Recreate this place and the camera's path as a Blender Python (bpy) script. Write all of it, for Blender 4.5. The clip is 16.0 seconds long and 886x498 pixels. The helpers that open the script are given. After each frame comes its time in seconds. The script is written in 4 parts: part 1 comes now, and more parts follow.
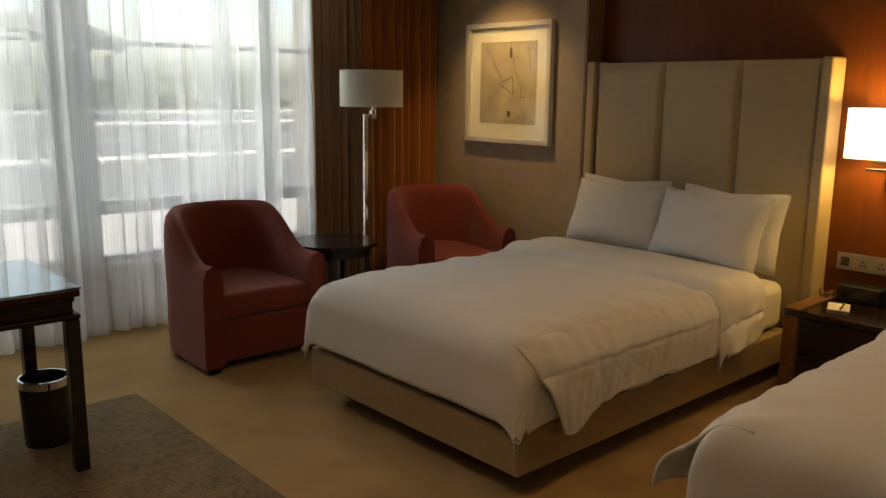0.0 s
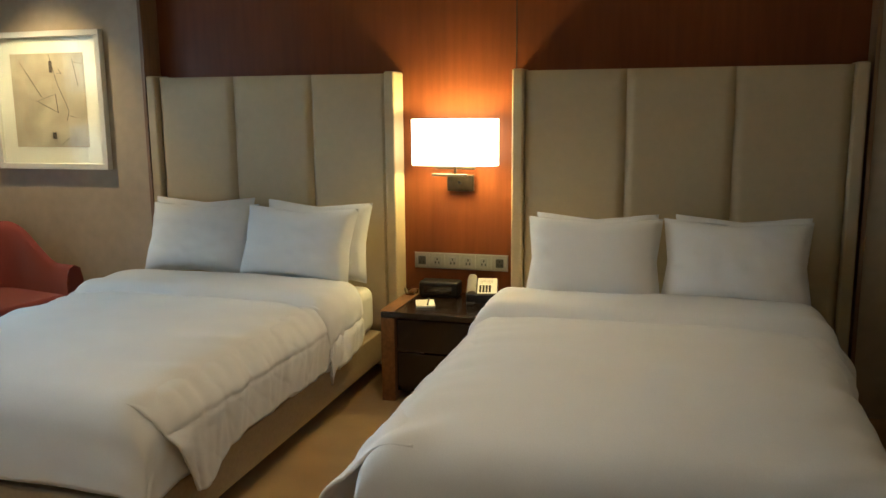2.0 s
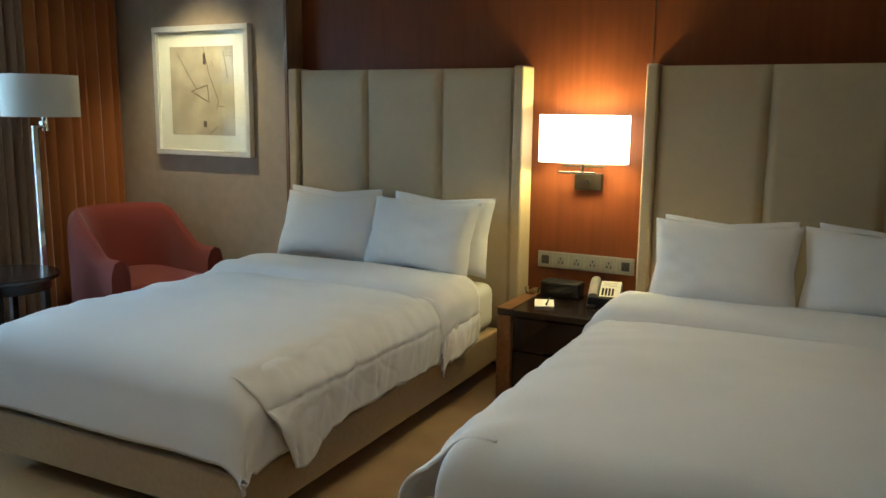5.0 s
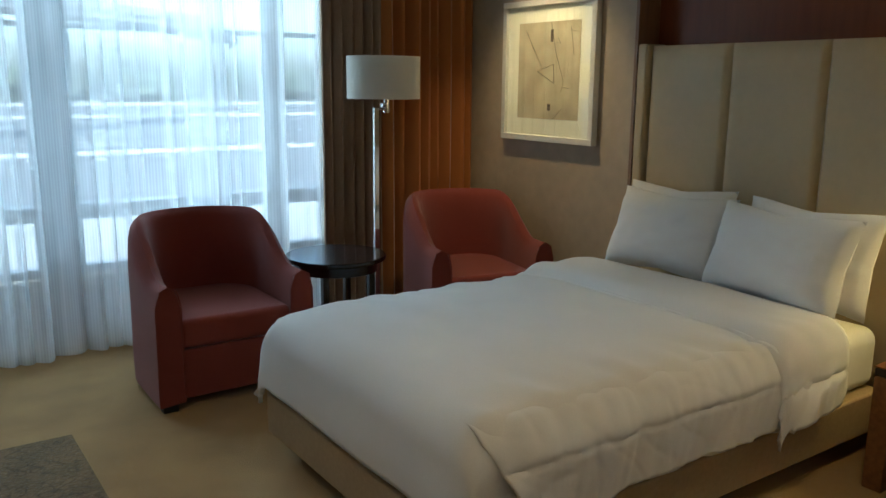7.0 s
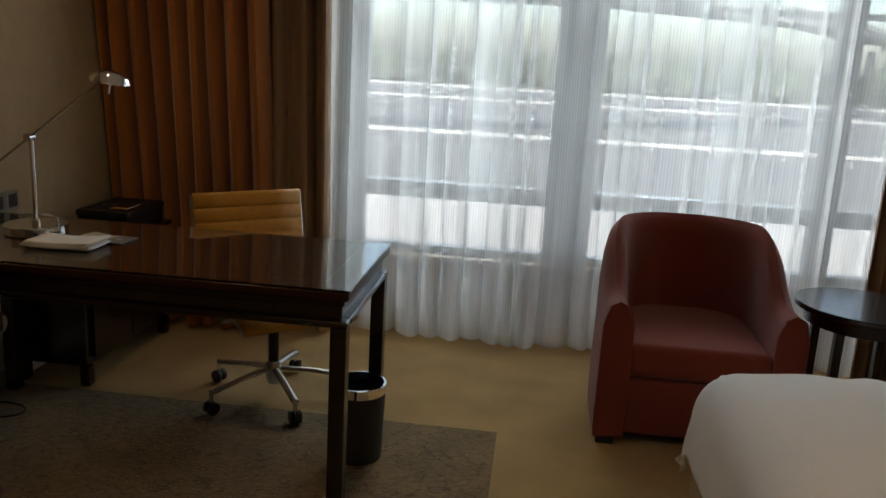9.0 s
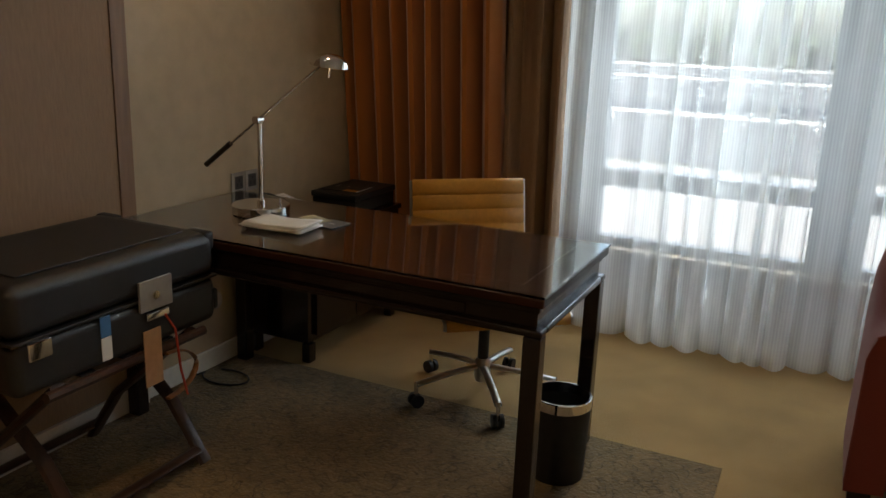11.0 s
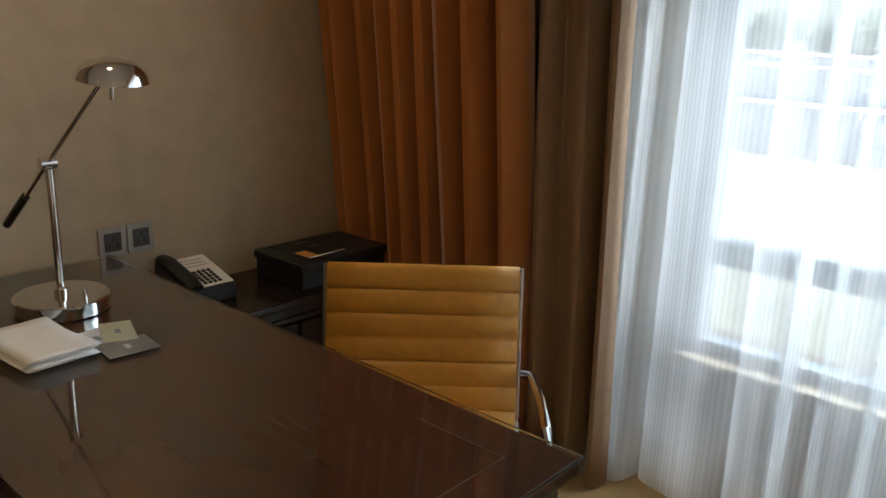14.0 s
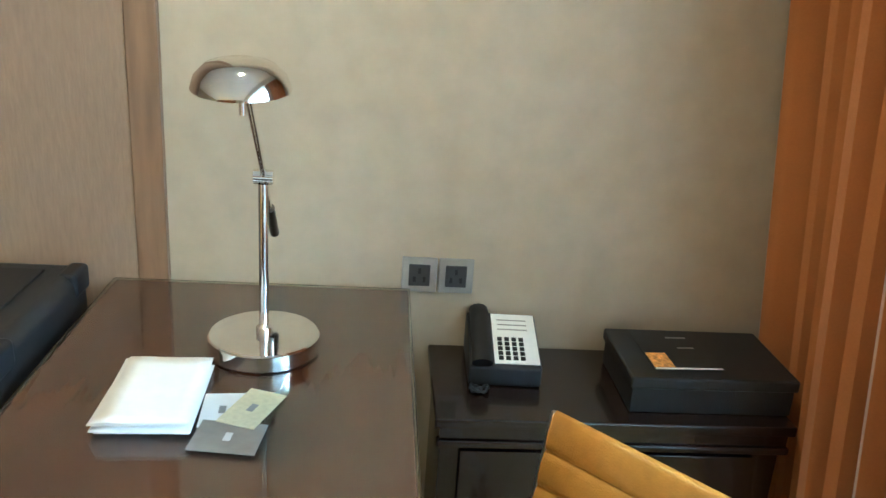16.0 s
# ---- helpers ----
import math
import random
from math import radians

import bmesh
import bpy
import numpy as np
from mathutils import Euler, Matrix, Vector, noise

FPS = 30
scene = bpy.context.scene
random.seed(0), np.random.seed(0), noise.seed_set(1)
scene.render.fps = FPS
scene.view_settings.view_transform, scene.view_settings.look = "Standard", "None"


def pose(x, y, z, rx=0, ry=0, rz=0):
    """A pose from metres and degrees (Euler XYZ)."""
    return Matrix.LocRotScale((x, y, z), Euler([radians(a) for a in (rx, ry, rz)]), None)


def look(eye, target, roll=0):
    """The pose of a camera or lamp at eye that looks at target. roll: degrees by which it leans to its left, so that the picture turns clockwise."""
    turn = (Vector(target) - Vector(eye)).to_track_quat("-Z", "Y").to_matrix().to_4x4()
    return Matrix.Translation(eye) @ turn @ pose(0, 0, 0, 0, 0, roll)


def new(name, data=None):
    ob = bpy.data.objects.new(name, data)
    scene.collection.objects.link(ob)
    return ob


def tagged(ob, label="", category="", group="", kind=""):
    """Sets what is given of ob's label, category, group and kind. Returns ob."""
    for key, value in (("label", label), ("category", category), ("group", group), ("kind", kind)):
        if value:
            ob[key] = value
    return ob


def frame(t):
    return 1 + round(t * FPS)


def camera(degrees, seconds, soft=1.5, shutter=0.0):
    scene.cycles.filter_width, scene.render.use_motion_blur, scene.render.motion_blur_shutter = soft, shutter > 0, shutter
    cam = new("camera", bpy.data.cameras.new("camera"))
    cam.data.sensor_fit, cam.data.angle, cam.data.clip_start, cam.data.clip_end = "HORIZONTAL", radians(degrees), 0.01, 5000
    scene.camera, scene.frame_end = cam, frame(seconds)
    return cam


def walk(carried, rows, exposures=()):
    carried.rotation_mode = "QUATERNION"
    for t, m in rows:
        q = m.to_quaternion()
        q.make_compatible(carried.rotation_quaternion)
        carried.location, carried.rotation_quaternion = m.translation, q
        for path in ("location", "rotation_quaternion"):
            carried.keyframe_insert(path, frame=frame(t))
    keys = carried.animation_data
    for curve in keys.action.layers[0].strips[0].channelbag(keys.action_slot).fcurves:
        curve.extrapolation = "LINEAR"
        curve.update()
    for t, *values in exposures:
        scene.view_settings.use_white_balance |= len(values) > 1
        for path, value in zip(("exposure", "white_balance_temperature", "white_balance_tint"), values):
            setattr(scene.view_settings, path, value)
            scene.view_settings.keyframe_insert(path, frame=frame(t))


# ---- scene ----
cam = camera(56.9, 16.0)
PATH = [
    (0, (0.082, 0.704, 1.513), (1.399, 2.161, 1.135), 0.7),
    (0.5, (0.165, 0.712, 1.5), (1.655, 1.999, 1.148), 0.4),
    (1, (0.171, 0.823, 1.482), (1.881, 1.81, 1.158), 0.4),
    (1.5, (0.153, 0.952, 1.479), (2.001, 1.646, 1.159), 0.0),
    (2, (0.12, 1.006, 1.531), (2.009, 1.562, 1.184), -0.5),
    (2.5, (0.073, 1.025, 1.502), (1.966, 1.55, 1.124), -0.8),
    (3, (0.101, 0.973, 1.425), (2.003, 1.405, 0.981), -0.6),
    (3.2, (0.127, 0.928, 1.443), (2.024, 1.348, 0.968), -0.6),
    (5.3, (0.275, 0.866, 1.48), (1.951, 1.908, 1.154), 0.6),
    (5.5, (0.336, 0.852, 1.479), (1.946, 1.993, 1.151), 0.4),
    (6, (0.484, 0.894, 1.477), (1.982, 2.175, 1.135), 0.3),
    (6.5, (0.692, 1.015, 1.485), (2.089, 2.399, 1.117), 0.4),
    (7, (0.983, 1.025, 1.506), (2.105, 2.632, 1.106), 0.6),
    (7.5, (1.202, 1.102, 1.492), (2.04, 2.872, 1.085), 1.5),
    (8, (1.328, 1.314, 1.455), (1.91, 3.187, 1.062), 2.6),
    (8.5, (1.502, 1.449, 1.467), (1.697, 3.396, 1.055), 2.6),
    (9, (1.639, 1.544, 1.459), (1.425, 3.481, 1.012), 3.2),
    (9.5, (1.738, 1.607, 1.454), (1.132, 3.45, 0.968), 1.9),
    (9.7, (1.752, 1.623, 1.45), (1.044, 3.426, 0.954), 1.7),
    (11.8, (1.753, 2.218, 1.473), (0.903, 3.955, 0.962), 1.7),
    (12, (1.773, 2.343, 1.481), (0.917, 4.078, 0.973), 1.4),
    (12.5, (1.772, 2.6, 1.467), (0.923, 4.338, 0.962), 1.3),
    (13, (1.73, 2.901, 1.471), (0.885, 4.644, 0.974), 1.4),
    (13.5, (1.739, 3.222, 1.484), (0.676, 4.832, 0.956), 1.4),
    (14, (1.72, 3.497, 1.469), (0.463, 4.953, 0.92), 2.0),
    (14.5, (1.606, 3.798, 1.493), (0.17, 5.085, 0.963), 2.6),
    (15, (1.527, 4.086, 1.496), (-0.155, 5.017, 0.942), 2.7),
    (15.5, (1.462, 4.329, 1.512), (-0.36, 4.861, 0.881), 3.5),
    (16, (1.317, 4.521, 1.509), (-0.565, 4.677, 0.852), 4.0),
]
EXPOSURES = [(0, 1.35, 7300, 12), (0.5, 1.55, 7700, 13), (1.0, 2.15, 7200, 13), (1.6, 2.15, 6000, 8), (2.2, 2.35, 4800, -4), (3.2, 2.42, 4450, -5), (5.5, 2.1, 4650, -5), (6.5, 2.02, 4700, -5), (7.5, 1.38, 5550, 1), (8.5, 1.15, 6100, 7),
             (9.5, 1.55, 6900, 11), (12, 1.75, 6300, 9), (13.5, 1.85, 6300, 9), (14.5, 2.85, 6000, 10), (15.0, 3.65, 5800, 12), (15.5, 4.0, 5100, 0), (16, 4.0, 4650, -7)]
walk(cam, [(t, look(eye, target, roll)) for t, eye, target, roll in PATH], EXPOSURES)

# ---------------------------------------------------------------- world and light
world = bpy.data.worlds.new("sky")
scene.world = world
world.use_nodes = True
wn = world.node_tree
sky = wn.nodes.new("ShaderNodeTexSky")
sky.sky_type, sky.sun_disc, sky.sun_elevation, sky.sun_rotation = "NISHITA", False, radians(52), radians(200)
sky.dust_density = 3.0
wn.nodes["Background"].inputs[1].default_value = 0.15
wn.links.new(sky.outputs[0], wn.nodes["Background"].inputs[0])
sun = new("sun", bpy.data.lights.new("sun", "SUN"))
sun.data.energy, sun.data.angle, sun.data.color = 2.1, radians(0.5), (1.0, 0.95, 0.87)
sun.matrix_world = look((0, 0, 50), (0.15, 0.75, 49.0))


def lamp(name, kind, energy, color, place, target=None, size=0.05, spot=60, blend=0.6):
    ob = new(name, bpy.data.lights.new(name, kind))
    ob.data.energy, ob.data.color, ob.data.shadow_soft_size = energy, color, size
    if kind == "SPOT":
        ob.data.spot_size, ob.data.spot_blend = radians(spot), blend
    ob.matrix_world = look(place, target) if target else Matrix.Translation(place)
    return ob


# Added area lamp beyond the window, out of view, standing in for sky light.
sky_fill = new("window_skylight", bpy.data.lights.new("window_skylight", "AREA"))
sky_fill.data.shape, sky_fill.data.size, sky_fill.data.size_y = "RECTANGLE", 4.2, 1.4
sky_fill.data.energy, sky_fill.data.color = 62, (0.88, 0.95, 1.0)
sky_fill.matrix_world = look((2.07, 8.6, 3.15), (2.07, 5.7, 1.25))
lamp("sconce_bulb", "POINT", 4.2, (1.0, 0.65, 0.16), (4.36, 2.185, 1.34), size=0.04)
lamp("picture_downlight_bulb", "SPOT", 17, (1.0, 0.66, 0.3), (3.75, 4.72, 2.55), (4.3, 4.72, 1.0), 0.03, 78, 0.9)
lamp("entry_downlight_bulb", "SPOT", 11, (1.0, 0.66, 0.34), (0.9, 2.3, 2.56), (1.0, 2.4, 0), 0.06, 120, 0.9)
# Desk and bed spots are unseen, added to give warm light there.
lamp("desk_downlight_bulb", "SPOT", 5, (1.0, 0.74, 0.45), (0.15, 4.3, 2.56), (-0.1, 4.4, 0), 0.05, 120, 0.9)
lamp("bed_downlight_bulb", "SPOT", 8, (1.0, 0.64, 0.33), (3.0, 1.9, 2.56), (3.0, 1.9, 0), 0.06, 110, 0.9)


# ---------------------------------------------------------------- materials
def mat(name, color, rough=0.6, metal=0.0, var=0.12, grain=40.0, bump=0.0, bump_scale=200.0, stretch=(1, 1, 1), sheen=0.0, coat=0.0, big=2.0, spec=0.5):
    m = bpy.data.materials.new(name)
    m.use_nodes = True
    nt = m.node_tree
    b = nt.nodes["Principled BSDF"]
    b.inputs["Roughness"].default_value, b.inputs["Metallic"].default_value = rough, metal
    b.inputs["Sheen Weight"].default_value, b.inputs["Coat Weight"].default_value = sheen, coat
    b.inputs["Specular IOR Level"].default_value = spec
    tc, mp = nt.nodes.new("ShaderNodeTexCoord"), nt.nodes.new("ShaderNodeMapping")
    mp.inputs["Scale"].default_value = stretch
    nt.links.new(tc.outputs["Object"], mp.inputs[0])
    last = None
    for scale, amount in ((grain, var), (big, var * 0.8)):
        n = nt.nodes.new("ShaderNodeTexNoise")
        n.inputs["Scale"].default_value, n.inputs["Detail"].default_value = scale, 4
        nt.links.new(mp.outputs[0], n.inputs["Vector"])
        r = nt.nodes.new("ShaderNodeMapRange")
        r.inputs[3].default_value, r.inputs[4].default_value = 1 - amount * 1.6, 1 + amount * 1.6
        r.inputs[1].default_value, r.inputs[2].default_value = 0.25, 0.75
        nt.links.new(n.outputs[0], r.inputs[0])
        mx = nt.nodes.new("ShaderNodeVectorMath")
        mx.operation = "SCALE"
        if last is None:
            mx.inputs[0].default_value = color
        else:
            nt.links.new(last, mx.inputs[0])
        nt.links.new(r.outputs[0], mx.inputs["Scale"])
        last = mx.outputs[0]
    nt.links.new(last, b.inputs["Base Color"])
    if bump:
        n = nt.nodes.new("ShaderNodeTexNoise")
        n.inputs["Scale"].default_value, n.inputs["Detail"].default_value = bump_scale, 3
        nt.links.new(mp.outputs[0], n.inputs["Vector"])
        bp = nt.nodes.new("ShaderNodeBump")
        bp.inputs["Strength"].default_value, bp.inputs["Distance"].default_value = bump, 0.01
        nt.links.new(n.outputs[0], bp.inputs["Height"])
        nt.links.new(bp.outputs[0], b.inputs["Normal"])
    return m


def glow(name, color, strength):
    m = bpy.data.materials.new(name)
    m.use_nodes = True
    b = m.node_tree.nodes["Principled BSDF"]
    b.inputs["Base Color"].default_value = (0.8, 0.75, 0.65, 1)
    b.inputs["Emission Color"].default_value, b.inputs["Emission Strength"].default_value = (*color, 1), strength
    return m


def glass(name, tint=(1, 1, 1), rough=0.0):
    m = bpy.data.materials.new(name)
    m.use_nodes = True
    b = m.node_tree.nodes["Principled BSDF"]
    b.inputs["Base Color"].default_value = (*tint, 1)
    b.inputs["Transmission Weight"].default_value, b.inputs["Roughness"].default_value, b.inputs["IOR"].default_value = 1.0, rough, 1.45
    return m


def sheer_material():
    """Thin woven voile: part of the light passes straight, part is spread."""
    m = bpy.data.materials.new("voile")
    m.use_nodes = True
    nt = m.node_tree
    out = nt.nodes["Material Output"]
    nt.nodes.remove(nt.nodes["Principled BSDF"])
    tr, tl, df = (nt.nodes.new("ShaderNodeBsdf" + k) for k in ("Transparent", "Translucent", "Diffuse"))
    tl.inputs[0].default_value = df.inputs[0].default_value = (0.93, 0.95, 0.95, 1)
    tc, wv = nt.nodes.new("ShaderNodeTexCoord"), nt.nodes.new("ShaderNodeTexWave")
    wv.bands_direction = "X"
    wv.inputs["Scale"].default_value, wv.inputs["Distortion"].default_value = 23.0, 0.3
    nt.links.new(tc.outputs["Object"], wv.inputs[0])
    mr = nt.nodes.new("ShaderNodeMapRange")
    mr.inputs[3].default_value, mr.inputs[4].default_value = 0.48, 0.55
    nt.links.new(wv.outputs["Fac"], mr.inputs[0])
    a, b = nt.nodes.new("ShaderNodeMixShader"), nt.nodes.new("ShaderNodeMixShader")
    a.inputs[0].default_value = 0.56
    nt.links.new(df.outputs[0], a.inputs[1])
    nt.links.new(tl.outputs[0], a.inputs[2])
    mp, ns, dn = (nt.nodes.new("ShaderNode" + k) for k in ("Mapping", "TexNoise", "MapRange"))
    mp.inputs["Scale"].default_value = (9.0, 0.0, 0.25)
    ns.inputs["Scale"].default_value, ns.inputs["Detail"].default_value = 1.0, 3
    dn.inputs[1].default_value, dn.inputs[2].default_value, dn.inputs[3].default_value, dn.inputs[4].default_value = 0.35, 0.65, -0.13, 0.15
    add = nt.nodes.new("ShaderNodeMath")
    nt.links.new(tc.outputs["Object"], mp.inputs[0])
    nt.links.new(mp.outputs[0], ns.inputs["Vector"])
    nt.links.new(ns.outputs[0], dn.inputs[0])
    nt.links.new(mr.outputs[0], add.inputs[0])
    nt.links.new(dn.outputs[0], add.inputs[1])
    nt.links.new(add.outputs[0], b.inputs[0])
    nt.links.new(tr.outputs[0], b.inputs[1])
    nt.links.new(a.outputs[0], b.inputs[2])
    nt.links.new(b.outputs[0], out.inputs[0])
    return m


def carpet_scrolls(m):
    """Thin curling lines of darker pile over a carpet material."""
    nt = m.node_tree
    b = nt.nodes["Principled BSDF"]
    src = b.inputs["Base Color"].links[0].from_socket
    tc, n, sub, ab, mr = (nt.nodes.new("ShaderNode" + k) for k in ("TexCoord", "TexNoise", "Math", "Math", "MapRange"))
    n.inputs["Scale"].default_value, n.inputs["Detail"].default_value, n.inputs["Distortion"].default_value = 11.0, 0.5, 1.6
    sub.operation, sub.inputs[1].default_value, ab.operation = "SUBTRACT", 0.5, "ABSOLUTE"
    mr.inputs[1].default_value, mr.inputs[2].default_value, mr.inputs[3].default_value, mr.inputs[4].default_value = 0.012, 0.035, 0.62, 1.0
    mx = nt.nodes.new("ShaderNodeVectorMath")
    mx.operation = "SCALE"
    nt.links.new(tc.outputs["Object"], n.inputs["Vector"])
    nt.links.new(n.outputs[0], sub.inputs[0])
    nt.links.new(sub.outputs[0], ab.inputs[0])
    nt.links.new(ab.outputs[0], mr.inputs[0])
    nt.links.new(src, mx.inputs[0])
    nt.links.new(mr.outputs[0], mx.inputs["Scale"])
    nt.links.new(mx.outputs[0], b.inputs["Base Color"])


M_WALL = mat("wall_vinyl", (0.46, 0.37, 0.25), 0.55, var=0.045, grain=14, bump=0.05, bump_scale=240, big=3)
M_PANELWALL = mat("brown_wallcovering", (0.29, 0.19, 0.115), 0.6, var=0.06, grain=90, bump=0.1, stretch=(1, 1, 0.2))
M_WOOD = mat("red_brown_veneer", (0.17, 0.05, 0.013), 0.36, var=0.08, grain=30, stretch=(1, 1, 0.08), big=4, spec=0.25)
M_STRIP = mat("brown_wood_trim", (0.22, 0.125, 0.065), 0.4, var=0.15, grain=40, stretch=(1, 1, 0.1))
M_NSWOOD = mat("tan_wood_edge", (0.22, 0.1, 0.035), 0.35, var=0.2, grain=40, stretch=(0.3, 1, 1))
M_CEIL = mat("ceiling_paint", (0.75, 0.72, 0.66), 0.8, var=0.03)
M_CARPET = mat("gold_carpet", (0.42, 0.275, 0.105), 0.95, var=0.13, grain=170, bump=0.6, bump_scale=300, big=4, sheen=0.2, spec=0.1)
M_RUG = mat("brown_patterned_carpet", (0.2, 0.14, 0.066), 0.95, var=0.16, grain=34, bump=0.8, bump_scale=90, big=6, sheen=0.2, spec=0.1)
carpet_scrolls(M_RUG)
M_LEATHER = mat("beige_leather", (0.54, 0.435, 0.265), 0.5, var=0.02, grain=25, bump=0.03, bump_scale=350, spec=0.35)
M_BASE = mat("tan_leather", (0.42, 0.32, 0.19), 0.5, var=0.05, grain=60, bump=0.1, bump_scale=350, spec=0.3)
M_LINEN = mat("white_cotton", (0.8, 0.79, 0.77), 0.85, var=0.025, grain=300, bump=0.08, bump_scale=500, sheen=0.15, spec=0.2, big=3)
M_RED = mat("russet_upholstery", (0.235, 0.05, 0.035), 0.9, var=0.08, grain=250, bump=0.25, bump_scale=420, sheen=0.25, spec=0.15)
M_RUST = mat("rust_drape", (0.42, 0.148, 0.03), 0.75, var=0.03, grain=220, bump=0.1, bump_scale=400, sheen=0.3, spec=0.2)
M_TAUPE = mat("taupe_drape", (0.33, 0.22, 0.14), 0.75, var=0.07, grain=160, bump=0.15, bump_scale=300, stretch=(1, 1, 0.15), spec=0.25)
M_DARK = mat("espresso_lacquer", (0.016, 0.009, 0.007), 0.25, var=0.3, grain=25, stretch=(0.15, 1, 1), coat=0.3)
M_DESKTOP = mat("dark_walnut_top", (0.04, 0.015, 0.009), 0.2, var=0.14, grain=22, stretch=(0.12, 1, 1), spec=0.2)
M_VENEERLINE = mat("veneer_border", (0.075, 0.04, 0.025), 0.3, var=0.2)
M_RACK = mat("dark_rack_wood", (0.055, 0.028, 0.018), 0.35, var=0.2, grain=40, stretch=(1, 1, 0.2))
M_BLACK = mat("black_plastic", (0.012, 0.012, 0.014), 0.45, var=0.1)
M_BLACKLEATHER = mat("black_leather", (0.012, 0.012, 0.013), 0.5, var=0.15, bump=0.2, bump_scale=250)
M_SUIT = mat("suitcase_shell", (0.02, 0.02, 0.021), 0.42, var=0.1, bump=0.15, bump_scale=400)
M_CHROME = mat("chrome", (0.82, 0.8, 0.77), 0.08, 1.0, var=0.02)
M_ALU = mat("brushed_aluminium", (0.55, 0.54, 0.52), 0.28, 1.0, var=0.05, grain=120)
M_BRONZE = mat("dark_bronze", (0.07, 0.055, 0.04), 0.35, 0.9, var=0.1)
M_OCHRE = mat("ochre_leather", (0.56, 0.27, 0.035), 0.42, var=0.06, grain=50, bump=0.12, bump_scale=320)
M_PAPER = mat("white_paper", (0.8, 0.79, 0.77), 0.8, var=0.02)
M_CREAM = mat("cream_paper", (0.66, 0.6, 0.38), 0.8, var=0.06, grain=90)
M_GREY = mat("grey_plastic", (0.3, 0.29, 0.28), 0.5, var=0.05)
M_INSERT = mat("dark_socket_insert", (0.05, 0.048, 0.047), 0.4, var=0.05)
M_SILVER = mat("silver_plate", (0.36, 0.34, 0.31), 0.4, 0.5, var=0.05)
M_WHITEWOOD = mat("white_frame_paint", (0.72, 0.69, 0.61), 0.45, var=0.03)
M_MOUNT = mat("picture_mount", (0.72, 0.69, 0.6), 0.8, var=0.02)
M_PRINT = mat("sepia_print", (0.4, 0.34, 0.24), 0.8, var=0.12, grain=9, big=2)
M_INK = mat("ink", (0.05, 0.035, 0.025), 0.8, var=0.1)
M_ORANGE = mat("orange_print", (0.5, 0.22, 0.04), 0.7, var=0.4, grain=120)
M_BLUE = mat("blue_tag", (0.05, 0.16, 0.36), 0.6, var=0.05)
M_REDCORD = mat("red_cord", (0.5, 0.05, 0.02), 0.7, var=0.05)
M_TAG = mat("kraft_tag", (0.56, 0.36, 0.22), 0.8, var=0.06)
M_WINFRAME = mat("window_frame_aluminium", (0.3, 0.33, 0.36), 0.5, 0.3, var=0.05)
M_SHADE = glow("lit_fabric_shade", (1.0, 0.72, 0.38), 1.5)
M_SHADEOFF = mat("cream_fabric_shade", (0.72, 0.69, 0.6), 0.85, var=0.03, grain=250, bump=0.1)
M_BULB = glow("downlight_lens", (1.0, 0.75, 0.45), 2.0)
M_GLASS = glass("clear_glass", (0.96, 1.0, 0.98))
M_TOPGLASS = glass("desk_glass", (0.9, 0.97, 0.94))
M_SHEER = sheer_material()
M_ASPHALT = mat("asphalt", (0.11, 0.112, 0.115), 0.9, var=0.15, grain=0.5, big=0.05)
M_CONCRETE = mat("pale_concrete", (0.38, 0.37, 0.35), 0.85, var=0.06, grain=1.0, big=0.1)
M_GRASS = mat("dry_grass", (0.17, 0.175, 0.13), 0.95, var=0.2, grain=0.6, big=0.05)
# Foliage colour is lightened to carry the distance haze.
M_TREES = mat("hazed_foliage", (0.1, 0.12, 0.085), 0.95, var=0.3, grain=0.3, big=0.06)
M_RAIL = mat("white_rail", (0.55, 0.55, 0.54), 0.6, var=0.04)


# ---------------------------------------------------------------- mesh helpers
def link(name, bm, material, parent=None, label="", smooth=False):
    me = bpy.data.meshes.new(name)
    bm.normal_update()
    bm.to_mesh(me)
    bm.free()
    if material:
        me.materials.append(material)
    if smooth:
        for p in me.polygons:
            p.use_smooth = True
        me.set_sharp_from_angle(angle=radians(40))
    ob = new(name, me)
    if smooth and len(me.polygons) < 1500:
        wn_mod = ob.modifiers.new("normals", "WEIGHTED_NORMAL")
        wn_mod.keep_sharp, wn_mod.weight = True, 100
    if parent:
        ob.parent = parent
    if label:
        ob["label"] = label
    return ob


def part(name, bm, material, parent, label="", smooth=True):
    return link(name, bm, material, parent, label, smooth)


def thing(name, m, label, category, group=""):
    ob = new(name)
    ob.matrix_world = m
    ob.empty_display_size = 0.1
    return tagged(ob, label, category, group)


def box(x0, x1, y0, y1, z0, z1, bevel=0.0, seg=2, bm=None):
    bm = bm or bmesh.new()
    g = bmesh.ops.create_cube(bm, size=1.0, matrix=Matrix.LocRotScale(((x0 + x1) / 2, (y0 + y1) / 2, (z0 + z1) / 2), None, (abs(x1 - x0), abs(y1 - y0), abs(z1 - z0))))
    if bevel:
        vs = set(g["verts"])
        bmesh.ops.bevel(bm, geom=[e for e in bm.edges if e.verts[0] in vs and e.verts[1] in vs], offset=bevel, segments=seg, profile=0.5, affect="EDGES")
    return bm


